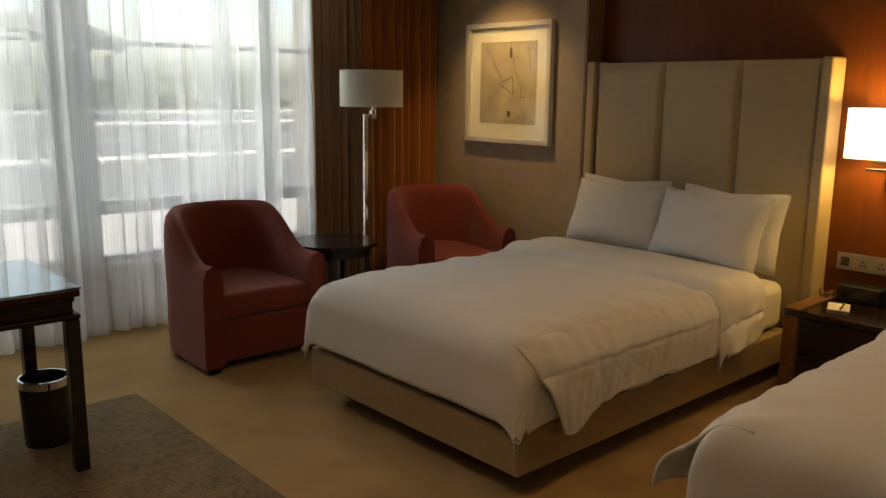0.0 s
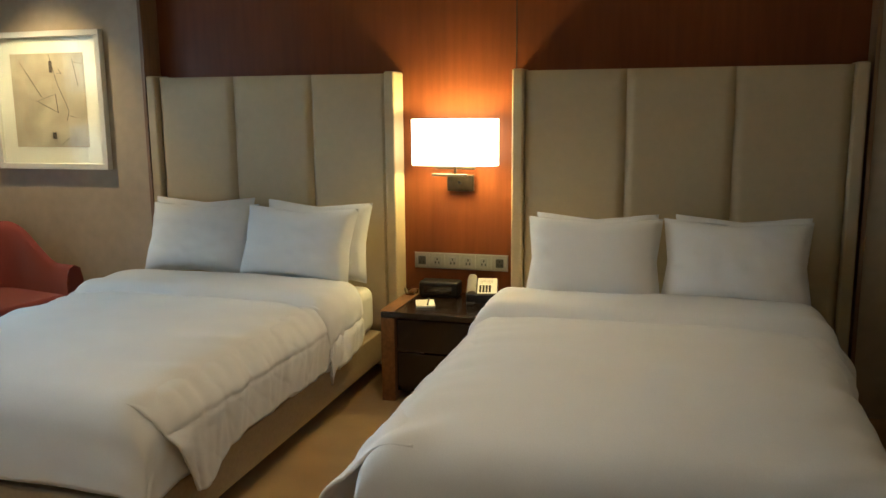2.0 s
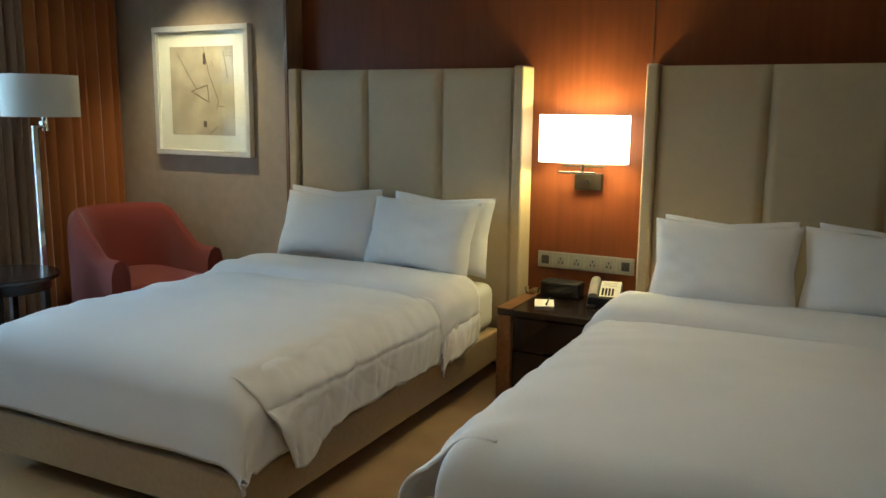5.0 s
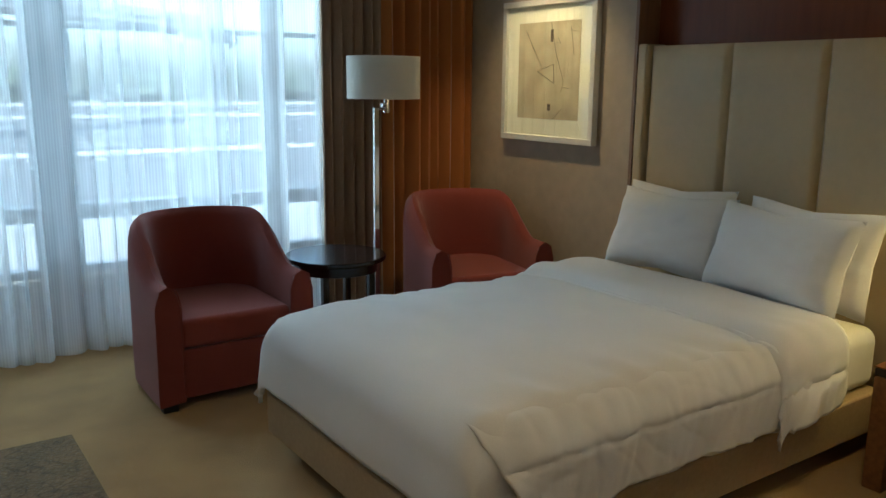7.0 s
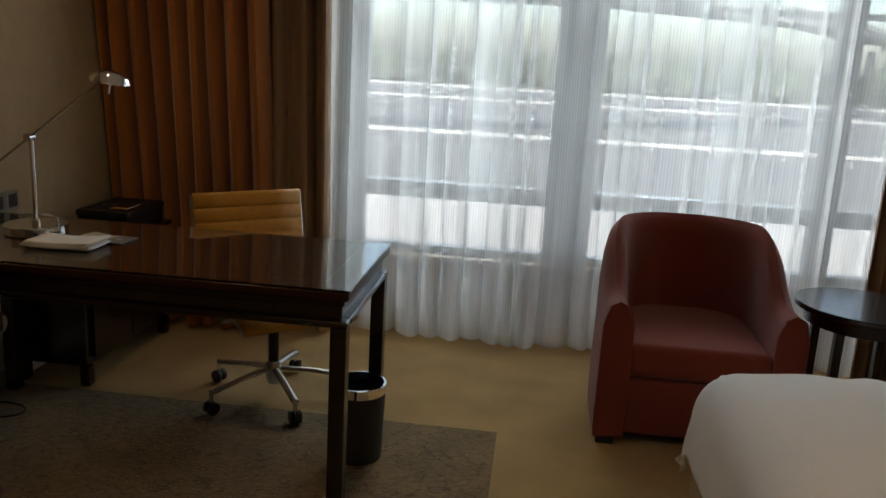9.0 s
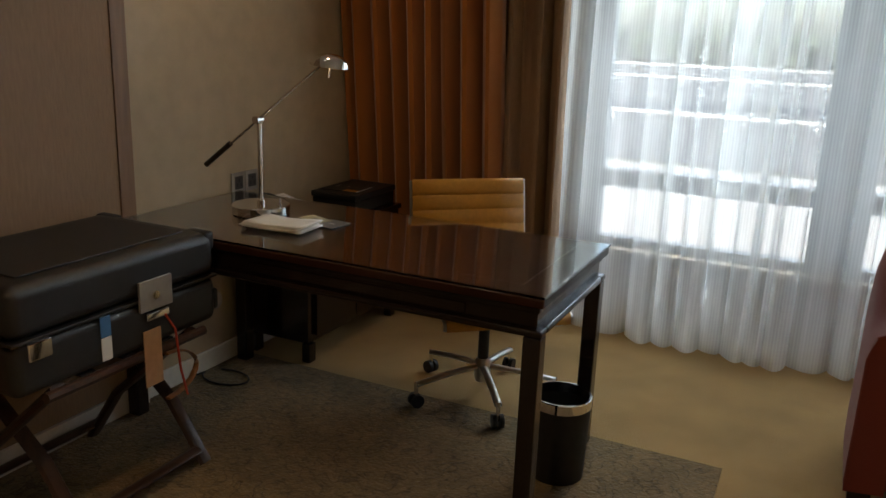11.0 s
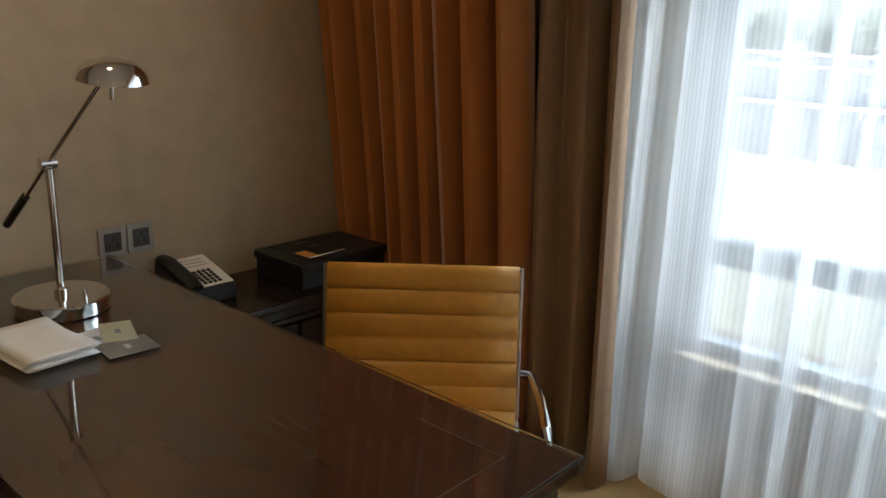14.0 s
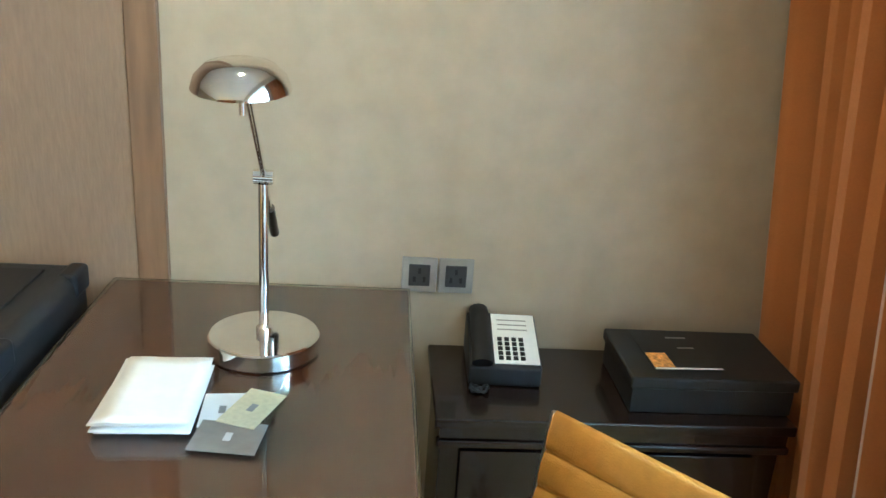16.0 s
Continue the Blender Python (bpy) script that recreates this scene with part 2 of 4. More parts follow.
def lathe(profile, seg=40, cap=False):
    """A turned body round z from (radius, height) pairs."""
    bm = bmesh.new()
    rings = [[bm.verts.new((r * math.cos(2 * math.pi * i / seg), r * math.sin(2 * math.pi * i / seg), z)) for i in range(seg)] for r, z in profile]
    for a, b in zip(rings, rings[1:]):
        for i in range(seg):
            bm.faces.new((a[i], a[(i + 1) % seg], b[(i + 1) % seg], b[i]))
    if cap:
        bm.faces.new(rings[0][::-1])
        bm.faces.new(rings[-1])
    return bm


def rod(points, radius, seg=10, bm=None, flat=1.0):
    """A round bar along points."""
    bm = bm or bmesh.new()
    pts = [Vector(p) for p in points]
    rings = []
    for i, p in enumerate(pts):
        d = (pts[min(i + 1, len(pts) - 1)] - pts[max(i - 1, 0)]).normalized()
        up = Vector((0, 0, 1)) if abs(d.z) < 0.9 else Vector((1, 0, 0))
        s = d.cross(up).normalized()
        u = s.cross(d)
        rings.append([bm.verts.new(p + (s * math.cos(a) + u * math.sin(a) * flat) * radius) for a in (2 * math.pi * k / seg for k in range(seg))])
    for a, b in zip(rings, rings[1:]):
        for k in range(seg):
            bm.faces.new((a[k], a[(k + 1) % seg], b[(k + 1) % seg], b[k]))
    bm.faces.new(rings[0][::-1])
    bm.faces.new(rings[-1])
    bmesh.ops.recalc_face_normals(bm, faces=bm.faces)
    return bm


def sheet(nu, nv, f, closed=False):
    """A grid of quads whose points are f(u, v), u and v from 0 to 1."""
    bm = bmesh.new()
    g = [[bm.verts.new(f(i / nu, j / nv)) for j in range(nv + 1)] for i in range(nu + 1)]
    for i in range(nu):
        for j in range(nv):
            bm.faces.new((g[i][j], g[i + 1][j], g[i + 1][j + 1], g[i][j + 1]))
    return bm


def thicken(ob, t, offset=-1.0):
    s = ob.modifiers.new("thickness", "SOLIDIFY")
    s.thickness, s.offset = t, offset
    return ob


def structure(name, bm, material, label="", category=""):
    return tagged(link(name, bm, material), label, category or name.split("_")[0], kind="structure")


def smoothstep(a, b, x):
    x = min(1, max(0, (x - a) / (b - a)))
    return x * x * (3 - 2 * x)


def rough(x, y, z, k=1.0):
    return noise.noise(Vector((x, y, z)) * k)


# ---------------------------------------------------------------- structure
structure("floor", box(-0.9, 4.9, -0.5, 6.4, -0.2, 0.0), M_CARPET, "gold-beige wall-to-wall cut pile carpet", "carpet")
structure("floor_inlay", box(-0.555, 1.56, -0.09, 4.625, 0.0, 0.006), M_RUG, "darker brown patterned carpet field round the desk", "carpet")
structure("ceiling", box(-0.9, 4.9, -0.5, 6.4, 2.6, 2.8), M_CEIL, "plain off-white painted ceiling", "ceiling")
structure("ceiling_pelmet", box(-0.557, 4.355, 5.27, 5.31, 2.2, 2.6), M_CEIL, "white boxed pelmet above the curtains", "pelmet")
structure("wall_west", box(-0.9, -0.557, -0.5, 6.4, 0, 2.6), M_WALL, "mottled beige vinyl wall behind the desk", "wall")
structure("wall_west_panel", box(-0.557, -0.535, -0.1, 3.955, 0.09, 2.6), M_PANELWALL, "brown textile-covered wall panel", "wall panel")
structure("trim_west", box(-0.557, -0.53, 3.955, 4.025, 0.09, 2.6, 0.003), M_STRIP, "vertical brown wood trim between wallcoverings", "trim")
structure("baseboard_west", box(-0.557, -0.543, 4.025, 5.5, 0, 0.09, 0.003), M_CEIL, "cream painted skirting board", "baseboard")
structure("baseboard_west_panel", box(-0.557, -0.52, -0.1, 4.025, 0, 0.09, 0.003), M_CEIL, "cream painted skirting board", "baseboard")
structure("wall_south", box(-0.9, 4.9, -0.5, -0.1, 0, 2.6), M_WALL, "beige vinyl side wall beside the bed", "wall")
structure("wall_east", box(4.5, 4.9, -0.1, 4.09, 0, 2.6), M_WOOD, "polished red-brown wood veneer wall behind the beds", "wall")
structure("wall_east_picture", box(4.355, 4.9, 4.09, 6.4, 0, 2.6), M_WALL, "mottled beige vinyl wall round the picture", "wall")
structure("trim_east", box(4.34, 4.5, 4.068, 4.088, 0, 2.6), M_STRIP, "dark wood edge strip beside the headboard", "trim")
structure("wall_east_end", box(4.355, 4.5, -0.1, 0.165, 0, 2.6), M_WALL, "beige vinyl wall end beside the headboard", "wall")
structure("trim_east_end", box(4.345, 4.5, 0.168, 0.186, 0, 2.6), M_STRIP, "dark wood edge strip beside the headboard", "trim")
structure("baseboard_east", box(4.34, 4.355, 4.1, 5.5, 0, 0.09, 0.003), M_CEIL, "cream painted skirting board", "baseboard")
structure("trim_veneer_joint", box(4.4965, 4.5, 1.876, 1.881, 0.3, 2.6), M_INK, "fine dark joint between veneer panels", "trim")
# window wall: sill wall, lintel, jambs
structure("wall_north_sill", box(-0.557, 4.355, 6.02, 6.4, 0, 0.36), M_PANELWALL, "low brown wall below the window", "wall")
structure("wall_north_lintel", box(-0.557, 4.355, 6.08, 6.4, 2.52, 2.6), M_WALL, "beige wall above the window", "wall")
structure("wall_north_left", box(-0.557, 0.52, 6.08, 6.4, 0.36, 2.52), M_WALL, "beige wall beside the window", "wall")
structure("wall_north_right", box(3.62, 4.355, 6.08, 6.4, 0.36, 2.52), M_WALL, "beige wall beside the window", "wall")
structure("window_sill", box(0.52, 3.62, 5.99, 6.14, 0.362, 0.385, 0.004), M_WALL, "beige window sill ledge", "sill")

win = thing("window_1", pose(0, 6.11, 0), "wide grey aluminium window overlooking a road", "window")
win["kind"] = "structure"
for x0, x1 in ((0.52, 0.67), (1.70, 1.95), (3.12, 3.24), (3.56, 3.62)):
    part("mullion", box(x0, x1, -0.04, 0.05, 0.386, 2.52, 0.006), M_WINFRAME, win)
for x0, x1 in ((0.67, 1.70), (1.95, 3.12), (3.24, 3.56)):
    part("transom", box(x0, x1, -0.035, 0.045, 0.70, 0.795, 0.006), M_WINFRAME, win)
    part("transom_bead", box(x0, x1, -0.05, -0.036, 0.775, 0.792), M_WINFRAME, win)
    part("upper_rail", box(x0, x1, -0.03, 0.04, 1.78, 1.81, 0.004), M_WINFRAME, win)
    part("bottom_rail", box(x0, x1, -0.035, 0.045, 0.386, 0.43, 0.006), M_WINFRAME, win)
    for z0, z1 in ((0.43, 0.70), (0.795, 1.78), (1.81, 2.52)):
        p = part("pane", box(x0, x1, 0.0, 0.006, z0, z1), M_GLASS, win)
        p.visible_shadow = False


# ---------------------------------------------------------------- outside
structure("ground", box(-900, 900, 6.6, 1500, -7.0, -6.6), M_GRASS, "dry green verge seen far below the window", "ground")
structure("pavement", box(-400, 400, 34, 56, -6.6, -6.45), M_CONCRETE, "sunlit pale concrete service road", "pavement")
structure("road", box(-500, 500, 58, 300, -6.6, -6.5), M_ASPHALT, "grey asphalt highway beyond the window", "road")


def guard_rail(y, h, thick):
    t = thing("guard_rail", pose(0, y, -6.5), "long white highway guard rail on posts", "guard rail", "highway rails")
    part("beam", box(-260, 260, -0.1, 0.1, h - thick, h, 0.03), M_RAIL, t)
    bm = bmesh.new()
    for i in range(-40, 41):
        box(i * 6.5 - 0.12, i * 6.5 + 0.12, 0.02, 0.2, 0, h - thick, bm=bm)
    tagged(part("post", bm, M_RAIL, t, smooth=False), kind="stuff")


for gy, gh, gt in ((87, 1.0, 0.4), (165, 1.3, 0.5), (235, 1.6, 0.6)):
    guard_rail(gy, gh, gt)


def flyover():
    t = thing("flyover", pose(0, 0, 0), "pale concrete elevated road curving past the window", "flyover")
    path = [(-150, 52, 8.6), (-60, 74, 9.0), (0, 98, 9.5), (50, 150, 10.4), (88, 225, 11.6), (120, 320, 13.0)]

    def at(u):
        k = u * (len(path) - 1)
        i = min(int(k), len(path) - 2)
        q = k - i
        return Vector(path[i]).lerp(Vector(path[i + 1]), q * q * (3 - 2 * q) * 0.3 + q * 0.7)

    section = [(0.0, 0.0), (0.0, 1.1), (-0.3, 1.1), (-0.3, 2.3), (0.0, 2.3), (0.0, 2.4), (9.0, 2.4), (9.0, 0.0)]

    def f(u, v):
        d = (at(min(1, u + 0.03)) - at(max(0, u - 0.03))).normalized()
        off, h = section[min(len(section) - 1, round(v * (len(section) - 1)))]
        p = at(u)
        return (p.x - d.y * off, p.y + d.x * off, p.z + h)
    part("deck", sheet(48, len(section) - 1, f), M_CONCRETE, t, smooth=False)
    for u in (0.06, 0.97):
        p = at(u)
        part("pier", box(-1, 1, -1, 1, -6.6 - p.z, 0.1), M_CONCRETE, t).location = (p.x - 2, p.y + 3, p.z)


flyover()


def tree_belt():
    rnd = random.Random(3)
    bm = bmesh.new()
    for i in range(420):
        x, y = rnd.uniform(-330, 330), rnd.uniform(310, 350)
        r = rnd.uniform(3.0, 6.5)
        z = rnd.uniform(-5, 2.5)
        g = bmesh.ops.create_icosphere(bm, subdivisions=2, radius=r, matrix=Matrix.Translation((x, y, z)))
        for v in g["verts"]:
            d = Vector(v.co) - Vector((x, y, z))
            v.co += d * 0.45 * rough(*v.co, 0.5)
    return tagged(link("far_woods", bm, M_TREES), "belt of distant trees, grey-green paled for haze", "trees", kind="stuff")


tree_belt()


# ---------------------------------------------------------------- curtains
def curtain(name, x0, x1, y, z0, z1, folds, amp, material, label, seed, thick, nv=10, nu=None, parent=None, lean=0.0, swing=0.25, warp=0.0, hem_band=0.0):
    rnd = random.Random(seed)
    nu = nu or folds * 12
    ph = [rnd.uniform(-1.0 - warp * 0.3, 1.0 + warp * 0.3) for _ in range(folds + 3)]
    sz = [rnd.uniform(0.55 - 0.12 * warp, 1.25 + 0.12 * warp) for _ in range(folds + 3)]

    def f(u, v):
        k = min(folds + 1.0, max(0.0, u * folds + warp * rough(u * 8, 0.4, seed)))
        i = int(k)
        a = sz[i] * (1 - (k - i)) + sz[i + 1] * (k - i)
        p = ph[i] * (1 - (k - i)) + ph[i + 1] * (k - i)
        wave = math.sin(2 * math.pi * k + p)
        flare = 1 + 0.25 * (1 - v)
        x = x0 + (x1 - x0) * u + swing * amp * math.cos(2 * math.pi * k + p) * a + 0.012 * rough(u * 9, v * 1.3, seed)
        yy = y + amp * a * flare * (wave + 0.25 * math.sin(4 * math.pi * k + 2 * p)) + 0.02 * rough(u * 6, v * 1.1, seed + 5)
        yy += lean * max(-1.0, min(1.0, 1.1 - z0 - (z1 - z0) * v))
        hem = z0 + (0.012 * (1 + math.sin(2 * math.pi * k * 0.5 + seed)) if v == 0 else 0)
        return (x, yy, hem + (z1 - z0) * v)

    ob = link(name, sheet(nu, nv, f), material, parent, "", True)
    if thick:
        thicken(ob, thick, 0)
    if hem_band:
        def band(u, v):
            p = f(u, v * hem_band / (z1 - z0) + (1e-6 if v == 0 else 0))
            return (p[0], p[1] - 0.003, p[2])
        part("hem", sheet(nu, 2, band), material, ob, "doubled hem band")
    return tagged(ob, label, "curtain", "window curtains")


curtain("drape", -0.545, 0.29, 5.5, 0.01, 2.5, 8, 0.08, M_RUST, "rust-brown pleated blackout drape hanging beside the desk", 4, 0.004, lean=0.11)
curtain("drape", 0.24, 0.585, 5.58, 0.01, 2.5, 3, 0.035, M_TAUPE, "taupe lining edge of the drawn-back drape", 8, 0.004, lean=0.06)
curtain("drape", 3.24, 3.66, 5.56, 0.01, 2.5, 6, 0.032, M_TAUPE, "taupe pleated lining drape behind the floor lamp", 21, 0.004)
curtain("drape", 3.62, 4.345, 5.55, 0.01, 2.5, 8, 0.062, M_RUST, "rust-brown pleated blackout drape in the room corner", 33, 0.004)
curtain("sheer_curtain", 0.46, 3.4, 5.75, 0.012, 2.5, 24, 0.055, M_SHEER, "white translucent ribbed voile drawn across the window", 17, 0, 12, 520, swing=0.6, warp=1.5, hem_band=0.11)


# ---------------------------------------------------------------- beds
def headboard(y0, y1, seams, label):
    t = thing("headboard", pose(4.5, 0, 0), label, "headboard", "headboards")
    D = -0.16
    part("side_frame", box(D, -0.003, y0, y0 + 0.06, 0.05, 1.712, 0.012, 3), M_LEATHER, t, "beige leather edge")
    part("side_frame", box(D, -0.003, y1 - 0.06, y1, 0.05, 1.712, 0.012, 3), M_LEATHER, t, "beige leather edge")
    part("back_board", box(-0.111, -0.003, y0 + 0.06, y1 - 0.06, 0.05, 1.70, 0.006), M_LEATHER, t)
    ys = [y0 + 0.062] + seams + [y1 - 0.062]
    for a, b in zip(ys, ys[1:]):
        def f(u, v, a=a, b=b):
            pu, pv = 2 * u - 1, 2 * v - 1
            puff = (1 - abs(pu) ** 18) * (1 - abs(pv) ** 40)
            return (-0.112 - 0.024 * max(0, puff) ** 0.5, a + 0.001 + (b - a - 0.002) * u, 0.25 + 1.452 * v)
        bm = sheet(22, 40, f)
        bmesh.ops.reverse_faces(bm, faces=bm.faces)
        part("padded_panel", bm, M_LEATHER, t)
    return t


headboard(2.515, 4.065, [3.021, 3.512], "tall beige padded leather headboard in three panels")
headboard(0.2, 1.872, [0.778, 1.294], "tall beige padded leather headboard in three panels")


def drape_fn(x_foot, x_end, yc, w, top, r, drop_r, drop_l, foot_drop, seed, nu=110, nv=140, tip=0.0, crown=0.06, wr=1.0, flare=0.0, side_wr=1.0):
    """A duvet lying over a mattress: flat top with a crown, rounded edges, hanging sides."""
    arc = r * math.pi / 2

    def bend(s, half):
        """Sideways place and fall for a sheet distance s past the flat half."""
        if s <= half - r:
            return s, 0.0
        q = s - (half - r)
        if q < arc:
            return half - r + r * math.sin(q / r), r - r * math.cos(q / r)
        return half, r + q - arc

    def f(u, v):
        L = (x_end - x_foot) - r + arc + foot_drop
        a = L * (1 - u)
        px, fx = bend(a, x_end - x_foot)
        span = drop_r + drop_l + 2 * (w - r) + 2 * arc
        b = -(w - r + arc + drop_r) + span * v
        side = 1 if b > 0 else -1
        py, fy = bend(abs(b), w)
        hang = max(0.0, fy - r)
        x, y = x_end - px, yc + side * py
        cr = crown * (0.35 + 0.65 * smoothstep(0, 1.2, px)) * (1 - (py / w) ** 4) * (1 - min(1, px / (x_end - x_foot)) ** 10)
        z = top + cr - fx - fy * (1.0 - 0.1 * (fx > 0.02))
        # soft wrinkles on top, fuller ones on the hanging sides
        z += wr * (0.009 * rough(x * 2.2, y * 2.2, seed) + 0.005 * rough(x * 6, y * 4, seed + 3))
        y += side * wr * side_wr * (0.02 * min(1, hang / 0.1) + 0.03 * min(1, hang / 0.12) * rough(x * 5.5, hang * 2.5, seed + 7) + 0.008 * min(1, hang / 0.1) * math.sin(x * 13 + 3 * hang * 4 + 3 * rough(x, 0.3, seed)))
        hf = max(0.0, fx - r)
        x -= wr * (0.012 * min(1, hf / 0.1) * (1 + rough(y * 3, hf * 3, seed + 9)))
        fold = rough(x * 10 + 9 * hang, hang * 4, seed + 13) + 0.6 * rough(x * 27 + 5 * hang, hang * 8, seed + 15)
        y += side * wr * side_wr * 0.016 * smoothstep(0, 0.12, hang) * fold
        y += side * flare * smoothstep(0, 0.12, fy) * smoothstep(0.1, 1, u)
        crease = abs(rough(x * 7 + 3 * hang, hang * 2 + 0.2 * x, seed + 23))
        y -= side * wr * side_wr * 0.012 * smoothstep(0.0, 0.08, hang) * max(0, 1 - crease / 0.12)
        ridge = max(0, 1 - abs(hang - 0.07 - 0.02 * rough(x * 3, 1, seed)) / 0.012) if hang > 0 else 0
        y -= side * wr * side_wr * 0.012 * ridge
        z += wr * 0.02 * smoothstep(0.5, 0.95, py / w) * (rough(x * 9 + y * 4, y * 3, seed + 17))
        if tip and side < 0 and hang > 0:
            x -= tip * hang * smoothstep(0.45, 1, u) * 0.6
            z -= tip * hang * smoothstep(0.75, 1.0, u) * 0.3
        if flare and hang > 0:
            y += side * 0.11 * smoothstep(0.72, 1, u) * smoothstep(0, 0.15, hang)
            z -= 0.1 * smoothstep(0.8, 1, u) * smoothstep(0, 0.15, hang)
        if fx > 0 and hang > 0:
            z = max(z, 0.262 - 0.05 * (hang > 0.2))
        return (x, y, z)

    return sheet(nu, nv, f)


def pillow(m, w, h, t, seed, label):
    def f(sgn):
        def g(u, v):
            a, b = 2 * u - 1, 2 * v - 1
            ed = max(0, (1 - abs(a) ** 3)) ** 0.5 * max(0, (1 - abs(b) ** 3)) ** 0.5
            pinch = 1 - 0.08 * (1 - abs(b)) * abs(a) ** 3
            pinch2 = 1 - 0.15 * (1 - abs(a)) * abs(b) ** 3
            d = t * ed * (0.55 + 0.12 * (0.5 - v)) + 0.008 * rough(a * 3, b * 3, seed) * ed + 0.007 * rough(a * 8, b * 5, seed + 2) * ed
            return (sgn * d, a * w / 2 * pinch, h * (0.5 + 0.5 * b * pinch2) + 0.006 * rough(a * 2, sgn, seed))
        return g
    bm = sheet(28, 24, f(-1))
    bmesh.ops.reverse_faces(bm, faces=bm.faces)
    b2 = sheet(28, 24, f(1))
    me = bpy.data.meshes.new("t")
    b2.to_mesh(me)
    b2.free()
    bm.from_mesh(me)
    bpy.data.meshes.remove(me)
    bmesh.ops.remove_doubles(bm, verts=bm.verts, dist=0.0008)
    bmesh.ops.recalc_face_normals(bm, faces=bm.faces)
    ob = link("pillow", bm, M_LINEN, None, "", True)
    ob.matrix_world = m
    return tagged(ob, label, "pillow", "bed pillows")


def bed(yc, x0, label, seed, second=False):
    t = thing("bed", pose(0, yc, 0), label, "bed", "twin beds")
    w = 0.695
    part("platform", box(x0, 4.335, -w, w, 0.095, 0.272, 0.012, 3), M_BASE, t, "tan leather-covered platform")
    part("plinth", box(x0 + 0.22, 4.3, -w + 0.2, w - 0.2, 0.0, 0.096), M_BLACK, t, "recessed black plinth")
    part("mattress", box(x0 + 0.05, 4.33, -w + 0.03, w - 0.03, 0.273, 0.535, 0.06, 4), M_LINEN, t, "white sheeted mattress")
    return t


bed(3.31, 2.195, "made twin bed on a tan leather platform by the armchairs", 1)
bed(1.12, 2.13, "made twin bed on a tan leather platform beside the side wall", 2)


def side_flap(yc, side, w, top, r, x_foot, x_end, drop, seed, recede, tip, ear, head_flare):
    """The quilted side of a duvet: over the rounded edge, then hanging free with its corner at the foot."""
    arc = r * math.pi / 2

    def f(u, v):
        s = u * (x_end - x_foot)
        fall = drop + tip * math.exp(-((s - 0.1) / 0.2) ** 2) + 0.02 * rough(s * 3.1, 0.2, seed) + 0.008 * rough(s * 11, 0.7, seed)
        q = -0.05 + (0.05 + arc + fall) * v
        if q < 0:
            py, fy = w - r + q, 0.0
        elif q < arc:
            py, fy = w - r + r * math.sin(q / r), r - r * math.cos(q / r)
        else:
            py, fy = w, r + q - arc
        hang = max(0.0, q - arc * 0.5)
        lift = smoothstep(-0.05, 0.07, q)
        edge = smoothstep(0, 0.16, s)
        lift *= edge + (1 - edge) * smoothstep(0.06, 0.17, hang)
        x = x_foot + s + recede * hang * math.exp(-s / 0.3)
        # puffed quilting between stitch lines, gathers and creases
        cross = abs(((s + 0.06 * rough(s, 0.3, seed)) / 0.34 + 0.5) % 1.0 - 0.5) * 0.34
        line = abs(hang - 0.1 - 0.015 * rough(s * 2, 0.1, seed))
        stitch = max(0.0, 1 - cross / 0.02) * 0.7 + max(0.0, 1 - line / 0.014)
        gather = rough(s * 9 + 3 * hang, hang * 3, seed + 3) + 0.7 * rough(s * 21 + 8 * hang, hang * 6, seed + 5)
        crease = max(0.0, 1 - abs(rough(s * 6 - 5 * hang, hang * 5 + s, seed + 9)) / 0.1)
        out = lift * (0.012 + 0.02 * smoothstep(0, 0.1, hang) + 0.012 * gather * smoothstep(0, 0.12, q + 0.05) - 0.003 * crease) - 0.007 * min(1.0, stitch) * smoothstep(0, 0.06, hang)
        out += ear * math.exp(-(s / 0.16) ** 2) * smoothstep(0, 0.22, hang) + head_flare * smoothstep(0.7, 1, u) * smoothstep(0, 0.2, hang)
        x -= 0.35 * abs(ear) * math.exp(-(s / 0.2) ** 2) * smoothstep(0, 0.2, hang)
        z = top - fy - 0.006 + 0.016 * lift + 0.006 * lift * gather * smoothstep(0.05, -0.02, hang)
        z += 0.15 * ear * math.exp(-(s / 0.16) ** 2) * smoothstep(0, 0.2, hang)
        return (x, yc + side * (py + out), z)

    bm = sheet(150, 44, f)
    if side > 0:
        bmesh.ops.reverse_faces(bm, faces=bm.faces)
    return bm


def bedding(yc, x0, seed, dr, dl, top, group, wide, crown, flaps):
    w = 0.71 + wide
    d = link("duvet", drape_fn(x0, 3.8, yc, w, top, 0.11, dr, dl, 0.175, seed, crown=crown, side_wr=0.25), M_LINEN, None, "", True)
    thicken(d, 0.018, -1)
    tagged(d, "white cotton duvet, slightly rumpled, hanging over the bed side", "duvet", group)
    for side, drop, recede, tip, ear, head_flare, start in flaps:
        thicken(part("side_flap", side_flap(yc, side, w, top, 0.11, x0 + start, 3.78, drop, seed + side, recede, tip, ear, head_flare), M_LINEN, d, "quilted hanging duvet edge"), 0.01, 0)
    s = link("turned_sheet", drape_fn(3.52, 3.93, yc, w + 0.038, top + 0.038, 0.11, dr + 0.02, dl, 0.0, seed, 24, 140, wr=0.8, crown=crown), M_LINEN, None, "", True)
    thicken(s, 0.016, -1)
    tagged(s, "white top sheet folded back over the duvet", "bed sheet", group)
    part("piping", drape_fn(3.495, 3.515, yc, w + 0.046, top + 0.047, 0.11, dr + 0.01, dl, 0.0, seed, 3, 140, wr=0.8, crown=crown), M_LINEN, s)


